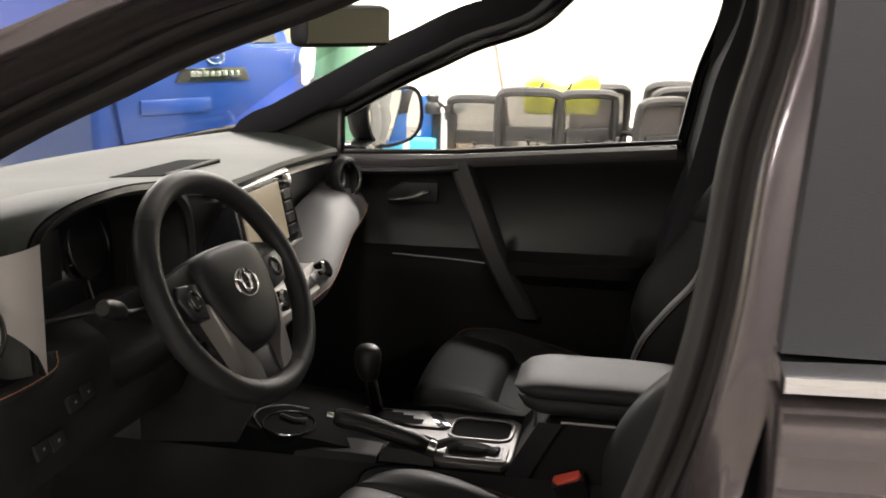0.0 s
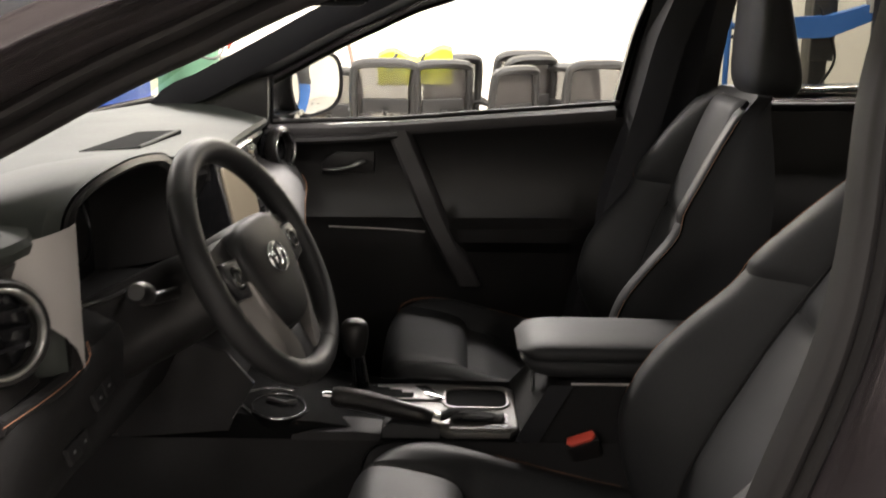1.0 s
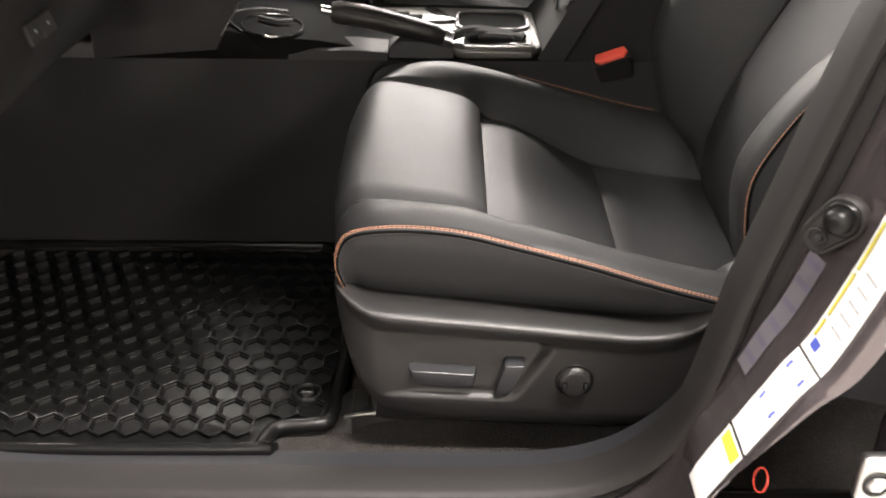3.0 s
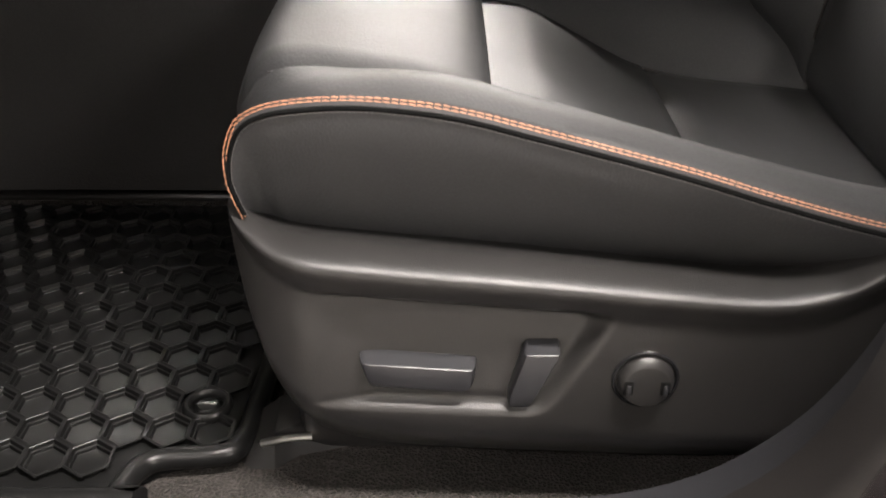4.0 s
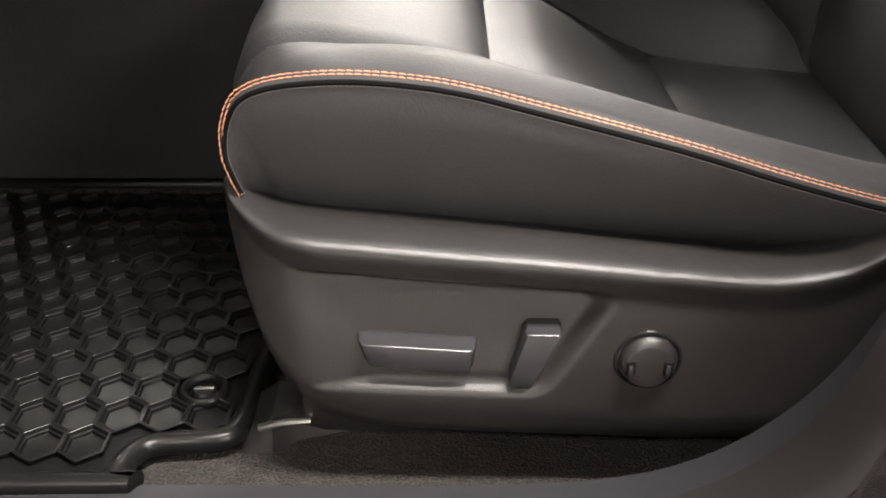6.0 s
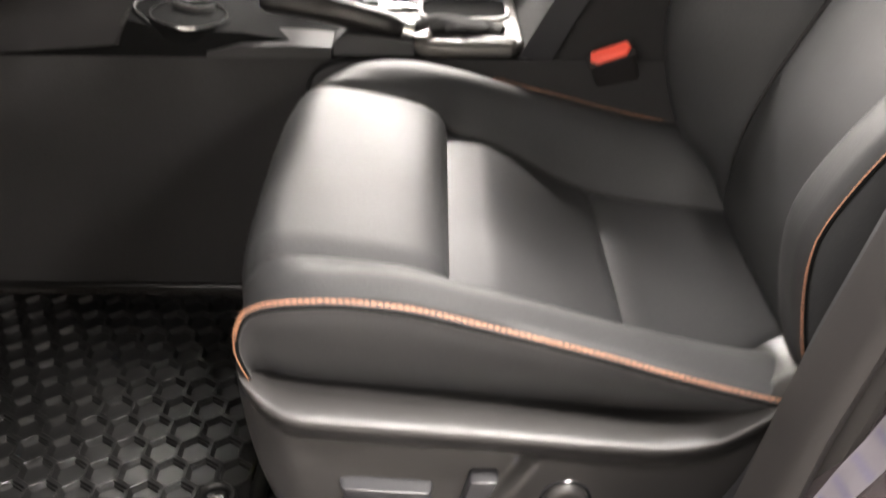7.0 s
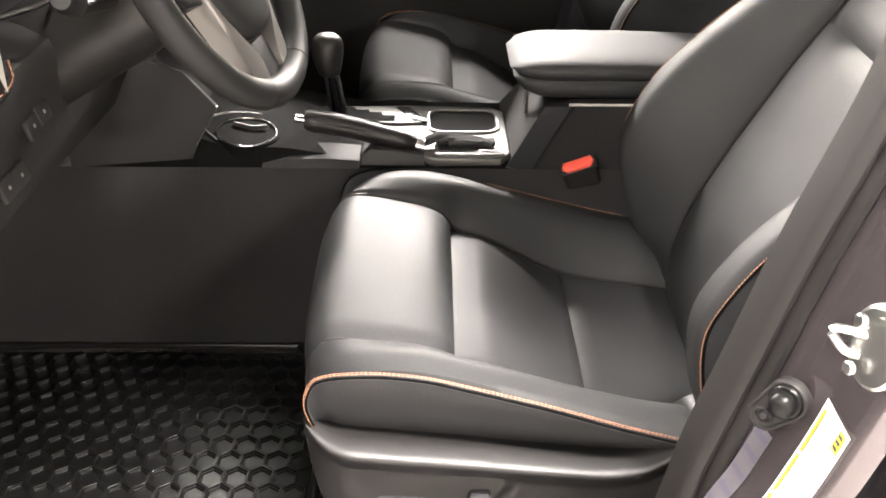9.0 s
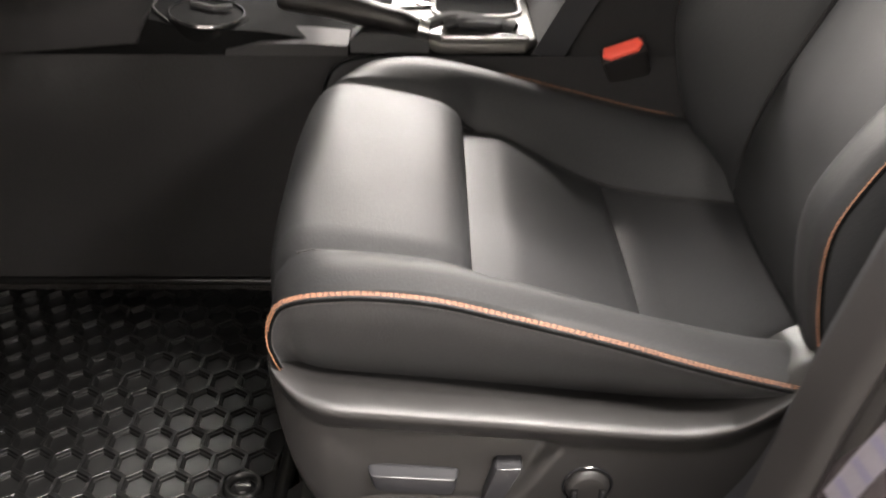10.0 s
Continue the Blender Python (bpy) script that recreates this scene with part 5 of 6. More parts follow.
# flat near-black disc puts in the shade of the bowl
part("well", disc((-0.629, -0.066, 0.7295), (0.10, 0, 1), 0.050, 0.02), NEARBLACK, cup)
part("tab", tube([(-0.652, -0.044, 0.736), (-0.622, -0.054, 0.733), (-0.602, -0.046, 0.733)], 0.003, 6), SHELL, cup)
part("trim_loop", tube(spline([(-0.668, -0.100, 0.732), (-0.692, -0.070, 0.739), (-0.690, -0.035, 0.741), (-0.660, -0.005, 0.738), (-0.615, 0.000, 0.733)], 20), 0.0018, 6), CHROMEDULL, cup, "second bright strip round the holder")
arm = thing("armrest", "black leather armrest lid on the console box", "armrest")
def arm_ring(x, zt, zb, w):
    return [(x, -0.010 + w * math.copysign(abs(math.cos(a)) ** 0.66, math.cos(a)), (zt + zb) / 2 + (zt - zb) / 2 * math.copysign(abs(math.sin(a)) ** 0.74, math.sin(a))) for a in (2 * math.pi * k / 32 for k in range(32))]
for nm, top, low, w in (("lid_top", 0.857, 0.818, 0.090), ("lid_side", 0.838, 0.789, 0.0875)):
    rows = []
    for i in range(25):
        q = i / 24
        e = min(1.0, q / 0.18)
        r = math.sqrt(max(0.0, 1 - (1 - e) ** 2))
        mid = (0.836 if nm == "lid_top" else 0.820)
        rows.append(arm_ring(-0.234 + 0.36 * q + (0.006 if nm == "lid_side" else 0), mid + (top - mid) * r - 0.012 * max(0, q - 0.5), mid - (mid - low) * r, w * (0.58 + 0.42 * r)))
    part(nm, loft(rows), LEATHER, arm)
part("lid_stitch", stitches([(-0.205, -0.084, 0.822), (-0.18, -0.0955, 0.822), (-0.12, -0.0985, 0.822), (0.10, -0.0985, 0.818)], 0.005, 0.0035, 0.0007), SEAL, arm)
part("hinge_peg", box(-0.206, -0.199, -0.013, 0.002, 0.742, 0.800, 0.002), CHROME, arm, "chrome catch")
buckle = thing("seat_belt_buckle", "black belt buckle with red release button beside the seat", "buckle")
BK = pose(-0.134, -0.140, 0.713, 0, -20, 0) @ pose(0, 0, 0, 24, 0, 0)
bh = part("housing", turn(box(-0.026, 0.026, -0.011, 0.011, -0.09, -0.002, 0.006, 3), BK), SEAL, buckle)
part("housing_lip", turn(plate([(-0.027, -0.012), (0.027, -0.012), (0.027, 0.012), (-0.027, 0.012)], "z", -0.004, 0.0005, 0.0015), BK), SEAL, bh)
part("release_button", turn(plate([(-0.024, -0.002), (-0.017, -0.0095), (0.017, -0.0095), (0.024, -0.002), (0.021, 0.0085), (-0.021, 0.0085)], "z", -0.004, 0.0060, 0.0022, seg=3), BK), RED, buckle, "red release button")

# ---- far front door ----
door = thing("front_door", "closed passenger door with black trim and chrome lever", "car door")
sec = [(0.775, 0.42), (0.735, 0.43), (0.722, 0.55), (0.735, 0.72), (0.722, 0.80), (0.668, 0.838), (0.664, 0.868), (0.716, 0.884), (0.738, 0.93), (0.742, 1.0), (0.730, 1.065), (0.722, 1.078), (0.722, 1.092), (0.740, 1.102), (0.775, 1.104)]
rings = []
for i in range(41):
    x = -0.95 + 1.0 * i / 40
    up = 0.062 * max(0, x + 0.55)
    ain = max(0.0, min(1.0, (x + 0.40) / 0.06)) * max(0.0, min(1.0, (0.0 - x) / 0.06))
    rings.append([(x, y if not 0.83 < z < 0.87 else 0.722 + (y - 0.722) * ain, z + up * max(0, z - 0.85) / 0.25) for y, z in sec])
part("trim_panel", loft(rings), SHELL, door)
part("belt_moulding", loft([[(x, 0.712, z - 0.030), (x, 0.706, z - 0.018), (x, 0.708, z - 0.006), (x, 0.722, z + 0.001), (x, 0.74, z)] for x, z in ((-0.80, 1.100), (-0.62, 1.103), (-0.492, 1.110), (-0.25, 1.130), (0.03, 1.152))], closed=False, caps=False), GUNMETAL, door, "grey belt moulding")
part("belt_seal", tube([(-0.80, 0.735, 1.106), (-0.492, 0.735, 1.117), (0.04, 0.735, 1.160)], 0.006, 8), SEAL, door)
part("pull_grip", loft([[Vector((x, y, z)) + Vector(o) for o in ((-0.030, 0.05, 0), (-0.027, 0.008, 0), (-0.018, 0, 0), (0.018, 0, 0), (0.026, 0.008, 0), (0.030, 0.05, 0))] for x, y, z in ((-0.475, 0.705, 1.095), (-0.455, 0.694, 1.05), (-0.425, 0.682, 0.98), (-0.392, 0.672, 0.90), (-0.362, 0.668, 0.84), (-0.325, 0.680, 0.77), (-0.30, 0.70, 0.72))]), GUNMETAL, door, "grey pull grip")
lev = part("lever", tube(spline([(-0.648, 0.712, 0.998), (-0.62, 0.703, 1.000), (-0.585, 0.699, 1.008), (-0.56, 0.703, 1.018), (-0.545, 0.715, 1.020)], 14), [0.005, 0.007, 0.008, 0.008, 0.008, 0.008, 0.009, 0.010, 0.011, 0.011, 0.011, 0.010, 0.008, 0.005], 10, flat=0.7), CHROMEDULL, door, "chrome door lever")
part("lever_cup", plate([(-0.655, 0.985), (-0.53, 0.99), (-0.53, 1.04), (-0.62, 1.038), (-0.655, 1.015)], "y", 0.728, 0.737, 0.003), SHELL, lev)
part("pocket_strip", tube([(-0.640, 0.719, 0.860), (-0.50, 0.716, 0.856), (-0.41, 0.716, 0.850)], 0.0024, 8), SATIN, door, "thin chrome strip")
part("upper_trim", loft([[(x, 0.735, z - 0.016), (x, 0.702, z - 0.012), (x, 0.694, z - 0.004), (x, 0.696, z + 0.003), (x, 0.712, z + 0.007), (x, 0.735, z + 0.006)] for x, z in ((-0.79, 1.068), (-0.66, 1.072), (-0.55, 1.078), (-0.475, 1.086))]), GUNMETAL, door, "satin grey upper trim bar")
part("sail", plate([(-1.05, 1.09), (-0.775, 1.098), (-0.770, 1.215), (-0.85, 1.20)], "y", 0.70, 0.76, 0.004), SHELL, door, "black mirror sail")
part("frame_front", tube([(-0.772, 0.735, 1.10), (-0.768, 0.728, 1.21)], 0.006, 8), GLOSS, door)
g = part("window", loft([[(-0.95, 0.765, 1.08), (0.06, 0.765, 1.14)], [(-0.60, 0.715, 1.40), (0.10, 0.70, 1.50)]], closed=False, caps=False), CLEAR, door, "clear side glass")
g.visible_shadow = False
mir = thing("door_mirror", "black door mirror outside the passenger door", "door mirror")
MM = Matrix.Translation((-0.70, 0.96, 1.174)) @ pose(0, 0, 0, 8, 0, -33)
oval = lambda s, x: [(x, s * 0.105 * math.copysign(abs(math.cos(a)) ** 0.62, math.cos(a)) * (1.0 + 0.10 * math.sin(a)), s * 0.078 * math.copysign(abs(math.sin(a)) ** 0.75, math.sin(a))) for a in (2 * math.pi * k / 32 for k in range(32))]
part("housing", turn(loft([oval(0.86, 0.0), oval(0.88, 0.010), oval(0.96, 0.012), oval(1.0, 0.004), oval(1.03, -0.03), oval(0.95, -0.07), oval(0.55, -0.105)]), MM), LINING, mir)
part("mirror_glass", turn(loft([oval(0.88, 0.001)] + [oval(q, 0.0105 - (q * 0.09) ** 2 / 2.4) for q in (0.88, 0.75, 0.6, 0.45, 0.3, 0.15, 0.05)]), MM), MIRROR, mir, "convex mirror glass")
part("foot", box(-0.80, -0.72, 0.77, 0.93, 1.075, 1.12, 0.012), GLOSS, mir)
rvm = thing("rear_view_mirror", "black rear view mirror on the windscreen", "rear view mirror")
RM = pose(-0.550, 0.02, 1.414, 0, 0, -32)
part("housing", turn(box(-0.026, 0.016, -0.100, 0.100, -0.034, 0.036, 0.015, 3), RM), LINING, rvm)
part("mirror_glass", turn(box(0.0155, 0.0175, -0.090, 0.090, -0.027, 0.029), RM), DIMMED, rvm, "dimmed mirror glass")
part("stalk", tube([(-0.562, 0.02, 1.43), (-0.62, 0.02, 1.465), (-0.64, 0.02, 1.49)], 0.012, 10), SHELL, rvm)

# ---- floor mat ----
mat = thing("floor_mat", "black rubber floor mat with raised hexagon grid", "floor mat")
MO = [(-0.50, -0.585), (-0.497, -0.45), (-0.515, -0.25), (-0.545, -0.205), (-0.60, -0.195), (-1.0, -0.20), (-1.06, -0.25), (-1.07, -0.60), (-1.02, -0.655), (-0.60, -0.656), (-0.580, -0.650), (-0.573, -0.630), (-0.560, -0.616), (-0.52, -0.611), (-0.506, -0.604)]
part("sheet", plate(MO, "z", 0.4165, 0.424, 0.003), RUBBER, mat)
part("rim", tube([(p.x, p.y, 0.427) for p in spline([(a, b, 0) for a, b in MO + MO[:1]], 90)[:-1]], 0.0085, 10, True), RUBBER, mat)
def inside(x, y, grow):
    c = 0
    hit = False
    for (a, b), (d, e) in zip(MO, MO[1:] + MO[:1]):
        if (b > y) != (e > y) and x < a + (y - b) * (d - a) / (e - b):
            hit = not hit
        t = max(0.0, min(1.0, ((x - a) * (d - a) + (y - b) * (e - b)) / ((d - a) ** 2 + (e - b) ** 2)))
        if math.hypot(x - a - t * (d - a), y - b - t * (e - b)) < grow:
            return False
    return hit
bm = bmesh.new()
CELL = [(0.0159, 0.0104), (0.0, 0.0210), (-0.0159, 0.0104), (-0.0159, -0.0104), (0.0, -0.0210), (0.0159, -0.0104)]
HEX = ((1.02, 0.0058), (0.91, 0.0062), (0.885, 0.0059), (0.872, 0.0050), (0.862, 0.0034), (0.852, 0.0029), (0.775, 0.0030), (0.758, 0.0026), (0.745, 0.0003), (0.73, 0.0))
loft([[(a * f, b * f, z) for a, b in CELL] for f, z in HEX], caps=False, bm=bm)
first = part("hexagon", bm, RUBBER, mat, angle=30)
first.location = (-0.6691, -0.5531, 0.4239)
for j in range(-16, 5):
    for i in range(-24, 20):
        cx, cy = -0.6691 + 0.03187 * i + 0.0144 * j, -0.5531 - 0.03138 * j
        if (i or j) and inside(cx, cy, 0.016) and math.hypot(cx + 0.540, cy + 0.554) > 0.026:
            hx = new("hexagon", first.data)
            hx.parent = mat
            hx.location = (cx, cy, 0.4239)
clip = part("fixing_clip", ring((-0.537, -0.554, 0.427), (0, 0, 1), 0.012, 0.0195, 0.010), RUBBER, mat, "round fixing clip")
part("clip_core", disc((-0.537, -0.554, 0.429), (0, 0, 1), 0.0095, 0.006, 24, 0.002), RUBBER, clip)
part("clip_slot", box(-0.5445, -0.5295, -0.5555, -0.5525, 0.4288, 0.4305, 0.0005), CHROMEDULL, clip)

# ---- pillar details ----
st = thing("door_striker", "zinc steel door striker bolted on the pillar", "door striker")
sn = Vector((-0.93, -0.36, 0.08)).normalized()
sb = Vector((-0.022, -0.886, 0.920))
part("base", turn(disc((0, 0, 0), (0, 0, 1), 0.032, 0.010, 32, 0.003), Matrix.Translation(sb + sn * 0.010) @ sn.to_track_quat('Z', 'Y').to_matrix().to_4x4() @ Matrix.Diagonal((0.8, 1.08, 1, 1))), STEEL, st)
part("loop", tube([sb + Vector(p) for p in ((0.0, 0.002, 0.005), (-0.024, 0.012, 0.007), (-0.030, 0.015, 0.0065), (-0.0325, 0.016, 0.004), (-0.0325, 0.016, 0.001), (-0.025, 0.013, -0.009), (-0.022, 0.0115, -0.0115), (-0.017, 0.009, -0.013), (0.0, 0.002, -0.013))], 0.0036, 10), STEEL, st)
for k in (-1, 1):
    part("bolt", disc(sb + sn * 0.016 + Vector((-0.008, 0.006, 0.021 * k)), sn, 0.0055, 0.004, 20, 0.0015), STEEL, st)
hg = part("door_hinge", box(-0.034, 0.034, -0.918, -0.902, 0.606, 0.654, 0.006, 3), STEEL, shell, "steel rear door hinge")
for hx0 in (-0.020, 0.016):
    part("hinge_bolt", disc((hx0, -0.921, 0.630), (0, -1, 0), 0.0085, 0.010, 6, 0.0015), STEEL, hg)
    part("hinge_washer", ring((hx0, -0.919, 0.630), (0, -1, 0), 0.0085, 0.0125, 0.003), SEAL, hg)
bp = thing("door_switch", "black rubber door light switch on the pillar", "door switch")
jn = Vector((-0.72, -0.69, 0.05)).normalized()
b1, b2 = Vector((-0.0565, -0.829, 0.826)), Vector((-0.070, -0.822, 0.806))
ju = Vector((0, 0, 1)).cross(jn).normalized()
jv = jn.cross(ju)
ax = (b1 - b2).normalized()
a0 = math.atan2(ax.dot(jv), ax.dot(ju))
def oval(d, cut):
    return [c + jn * d + (ju * math.cos(a) + jv * math.sin(a)) * (r - cut) for c, r, f in ((b1, 0.0185, a0 - math.pi / 2), (b2, 0.0150, a0 + math.pi / 2)) for a in (f + math.pi * k / 12 for k in range(13))]
part("base", loft([oval(-0.006, 0), oval(0.0025, 0), oval(0.004, 0.0012), oval(0.0042, 0.003), oval(0.0028, 0.0045)]), SEAL, bp)
dome = [(0.0150, 0.001), (0.0150, 0.0055), (0.0138, 0.0070), (0.0112, 0.0072), (0.0108, 0.0130), (0.0098, 0.0165), (0.0070, 0.0190), (0.0030, 0.0200)]
part("plunger", loft([[b1 + jn * d + (ju * math.cos(a) + jv * math.sin(a)) * r for a in (2 * math.pi * k / 26 for k in range(26))] for r, d in dome]), RUBBER, bp, "round black plunger")
part("bolt_ring", ring(b2 + jn * 0.0045, jn, 0.0062, 0.0086, 0.003), SEAL, bp)
part("bolt", disc(b2 + jn * 0.0045, jn, 0.0045, 0.004, 18, 0.0015), BUTTON, bp, "small bolt head")
def sticker(name, label, cat, z0, z1, w0, w1, mat, lift=0.0012, parent=None, o=None, group=""):
    """A thin label that follows the jamb between two heights."""
    n = 14
    rows = []
    for k in range(n + 1):
        z = z0 + (z1 - z0) * k / n
        oo = lambda w: 0.054 + 0.004 * (-w - 0.060) / 0.040
        skew = lambda w: z - (0.009 + 0.004 * (-0.058 - w) / 0.044) * max(0.0, (z - 0.725) / 0.141)
        rows.append([on_loop(-1, loop_at(-1, skew(w), -0.3), jamb_out(-1, skew(w), oo(w)) - lift, w - 0.006) for w in (w0, (w0 + w1) / 2, w1)])
    bm = loft(rows, closed=False, caps=False)
    if parent:
        return part(name, bm, mat, parent, label)
    return tagged(part(name, bm, mat), label, cat, group)
lab = sticker("tyre_label", "white printed label with yellow marks on the pillar", "label", 0.866, 0.725, -0.058, -0.102, PAPER)
for z0, z1 in ((0.858, 0.812), (0.808, 0.764), (0.760, 0.742)):
    sticker("outline_bar", "olive outlined bar", "", z0, z1, -0.0612, -0.0656, OLIVE, 0.0016, lab)
    sticker("yellow_bar", "yellow printed bar", "", z0 - 0.001, z1 + 0.001, -0.0622, -0.0646, YELLOW, 0.0020, lab)
sticker("yellow_block", "yellow printed block", "", 0.8640, 0.845, -0.0910, -0.1008, YELLOW, 0.0036, lab)
for k in range(3):
    sticker("print_bar", "dark printed bar", "", 0.8622 - 0.0055 * k, 0.8590 - 0.0055 * k, -0.0930, -0.0998, INK, 0.0046, lab)
sticker("blue_block", "blue printed block", "", 0.742, 0.732, -0.066, -0.078, BLUEINK, 0.0016, lab)
for k in range(5):
    sticker("print_bar", "grey printed bar", "", 0.818 - 0.014 * k, 0.816 - 0.014 * k, -0.074, -0.094, LETTER, 0.0016, lab)
def inner_sticker(name, z0, z1, q0, q1, mat, lift, parent=None):
    """A thin sticker on the inner step of the jamb; q runs across the step from 0 to 1."""
    rows = []
    for k in range(13):
        z = z0 + (z1 - z0) * k / 12
        rows.append([on_loop(-1, loop_at(-1, z, -0.3), jamb_out(-1, z, 0.0400 + 0.0065 * q) - lift, -0.012 - 0.026 * q - lift) for q in (q0, (q0 + q1) / 2, q1)])
    return part(name, loft(rows, closed=False, caps=False), mat, parent)
old = tagged(inner_sticker("worn_sticker", 0.790, 0.665, 0.05, 0.95, LAVENDER, 0.0012), "worn lavender sticker with blue stripes on the pillar", "sticker")
for z in (0.785, 0.765, 0.742, 0.72, 0.70, 0.682):
    inner_sticker("print_stripe", z, z - 0.006, 0.12, 0.9, FADED, 0.0017, old)
lab = sticker("data_label", "white printed label with blue dashes on the pillar", "label", 0.722, 0.632, -0.058, -0.102, PAPER)
for zz in (0.712, 0.676):
    for ww in (-0.064, -0.090):
        sticker("blue_bar", "blue printed bar", "", zz, zz - 0.008, ww, ww - 0.004, BLUEINK, 0.0016, lab)
lab = sticker("warning_label", "white label with a yellow band on the pillar", "label", 0.629, 0.560, -0.058, -0.102, PAPER)
sticker("yellow_band", "yellow band", "", 0.627, 0.615, -0.062, -0.098, YELLOW, 0.0016, lab)
cc = on_loop(-1, loop_at(-1, 0.588, -0.3), 0.0525, -0.080)
part("red_circle", ring(cc, (-0.95, -0.1, 0.3), 0.010, 0.0118, 0.0012), RED, lab)

# ---- beyond the far windows ----
def office_chair(x, y, turn_z, s=0.88):
    ch = thing("office_chair", "grey mesh-backed office chair standing by the wall", "office chair", "office chairs by the wall", at=(x, y, 0))
    ch.rotation_euler = (0, 0, radians(turn_z))
    ch.scale = (s * 0.92, s, s * 1.06)
    fr = spline([(-0.20, 0, 0.50), (-0.245, 0.01, 0.72), (-0.240, 0.03, 0.92), (-0.20, 0.045, 0.985), (0, 0.05, 0.998), (0.20, 0.045, 0.985), (0.240, 0.03, 0.92), (0.245, 0.01, 0.72), (0.20, 0, 0.50), (0, -0.01, 0.48), (-0.20, 0, 0.50)], 48)
    part("back_frame", tube(fr[:-1], 0.033, 8, True), CHAIRFRAME, ch)
    part("back_mesh", loft([[(a * (0.235 if z < 0.93 else 0.19), -0.005 + 0.02 * (1 - a * a) + 0.06 * (z - 0.5), z) for a in (-1, -0.5, 0, 0.5, 1)] for z in (0.50, 0.65, 0.8, 0.9, 0.985)], closed=False, caps=False), NET, ch, "grey see-through mesh")
    part("lumbar_pad", box(-0.18, 0.18, 0.03, 0.055, 0.66, 0.76, 0.012), CHAIRFRAME, ch)
    part("spine", tube([(0, 0.07, 0.68), (0, 0.07, 0.6), (0, 0.03, 0.45)], 0.028, 8), CHAIRFRAME, ch)
    part("seat", box(-0.25, 0.25, -0.48, 0.0, 0.42, 0.48, 0.025), MESH, ch)
    part("post", tube([(0, -0.22, 0.42), (0, -0.22, 0.10)], 0.028, 12), CHAIRFRAME, ch)
    for k in range(5):
        a = 2 * math.pi * k / 5
        part("leg", tube([(0, -0.22, 0.12), (0.30 * math.cos(a), -0.22 + 0.30 * math.sin(a), 0.075)], [0.03, 0.018], 8), CHAIRFRAME, ch)
        part("castor", disc((0.30 * math.cos(a) + 0.012, -0.22 + 0.30 * math.sin(a), 0.031), (1, 0, 0), 0.03, 0.025, 14), CHAIRFRAME, ch)
    for q in (-1, 1):
        part("arm", tube(spline([(q * 0.24, 0.0, 0.62), (q * 0.29, -0.1, 0.68), (q * 0.29, -0.3, 0.67), (q * 0.26, -0.25, 0.44)], 14), 0.016, 8), CHAIRFRAME, ch)
    return ch


for x, y, tz, s in ((-1.17, 5.15, 176, 0.86), (-0.80, 5.05, 184, 0.92), (-0.44, 5.15, 205, 0.91), (-0.36, 5.40, 215, 0.93), (0.04, 5.10, 222, 0.88), (0.16, 5.35, 215, 0.93), (0.13, 5.6, 205, 0.95), (0.58, 5.10, 200, 0.92), (0.46, 5.4, 150, 0.88)):
    office_chair(x, y, tz, s)
vest = thing("safety_vest", "bright yellow safety vest draped over chair backs", "safety vest", at=(-0.62, 5.24, 0.96))
rows = []
for i in range(17):
    q = i / 16
    x = -0.24 + 0.50 * q
    top = 0.06 + 0.035 * math.sin(q * 9.0) + 0.03 * q
    rows.append([(x, -0.05 + 0.01 * math.sin(q * 14), -0.14), (x, -0.035, top - 0.03), (x, 0.0, top), (x, 0.04, top - 0.03), (x, 0.06, -0.16)])
part("cloth", loft(rows, closed=False, caps=False), HIVIS, vest)
for xx in (-0.13, 0.06):
    part("strap", tube([(xx - 0.03, -0.07, -0.06), (xx, -0.06, 0.03), (xx + 0.02, -0.04, 0.06)], 0.012, 6), CHAIRFRAME, vest, "black strap")
tagged(part("pole", tube([(-1.19, 5.90, 1.36), (-0.98, 5.6, 0.5), (-0.88, 5.45, 0.02)], 0.015, 8), DARKWOOD), "thin brown wooden pole leaning on the wall", "pole")
tbl = thing("side_table", "low table piled with boxes by the wall", "table", at=(-1.75, 5.2, 0))
part("top", box(-0.40, 0.50, -0.3, 0.3, 0.50, 0.54, 0.006), CARDBOARD, tbl)
for a in (-0.36, 0.46):
    for b in (-0.26, 0.26):
        part("leg", tube([(a, b, 0.0), (a, b, 0.5)], 0.018, 8), CHAIRFRAME, tbl)
def carton(x, y, z, sx, sy, h, m, label, rz=0):
    bx = thing("carton", label, "box", "cartons on the table", at=(x, y, z))
    bx.rotation_euler = (0, 0, radians(rz))
    part("body", box(-sx / 2, sx / 2, -sy / 2, sy / 2, 0, h, 0.004), m, bx)
    part("flap", box(-sx / 2 + 0.004, sx / 2 - 0.004, -sy / 2 + 0.004, -0.004, h + 0.0005, h + 0.004), m, bx)
    part("tape", box(-0.02, 0.02, -sy / 2 - 0.0012, sy / 2 + 0.0012, 0.01, h + 0.0055), PAPER, bx, "pale tape")
carton(-1.62, 5.05, 0.54, 0.36, 0.24, 0.09, CYAN, "flat cyan cardboard box on the table", 4)
carton(-2.02, 5.08, 0.54, 0.20, 0.20, 0.08, CARDBOARD, "small brown cardboard box on the table", -8)
carton(-1.84, 5.12, 0.54, 0.12, 0.14, 0.09, RED, "small red box on the table", 12)
carton(-1.40, 5.20, 0.54, 0.16, 0.18, 0.26, CHAIRFRAME, "dark grey equipment box on the table", 6)
carton(-1.58, 5.25, 0.63, 0.20, 0.18, 0.28, LIFTBLUE, "blue upright box on the table", -3)
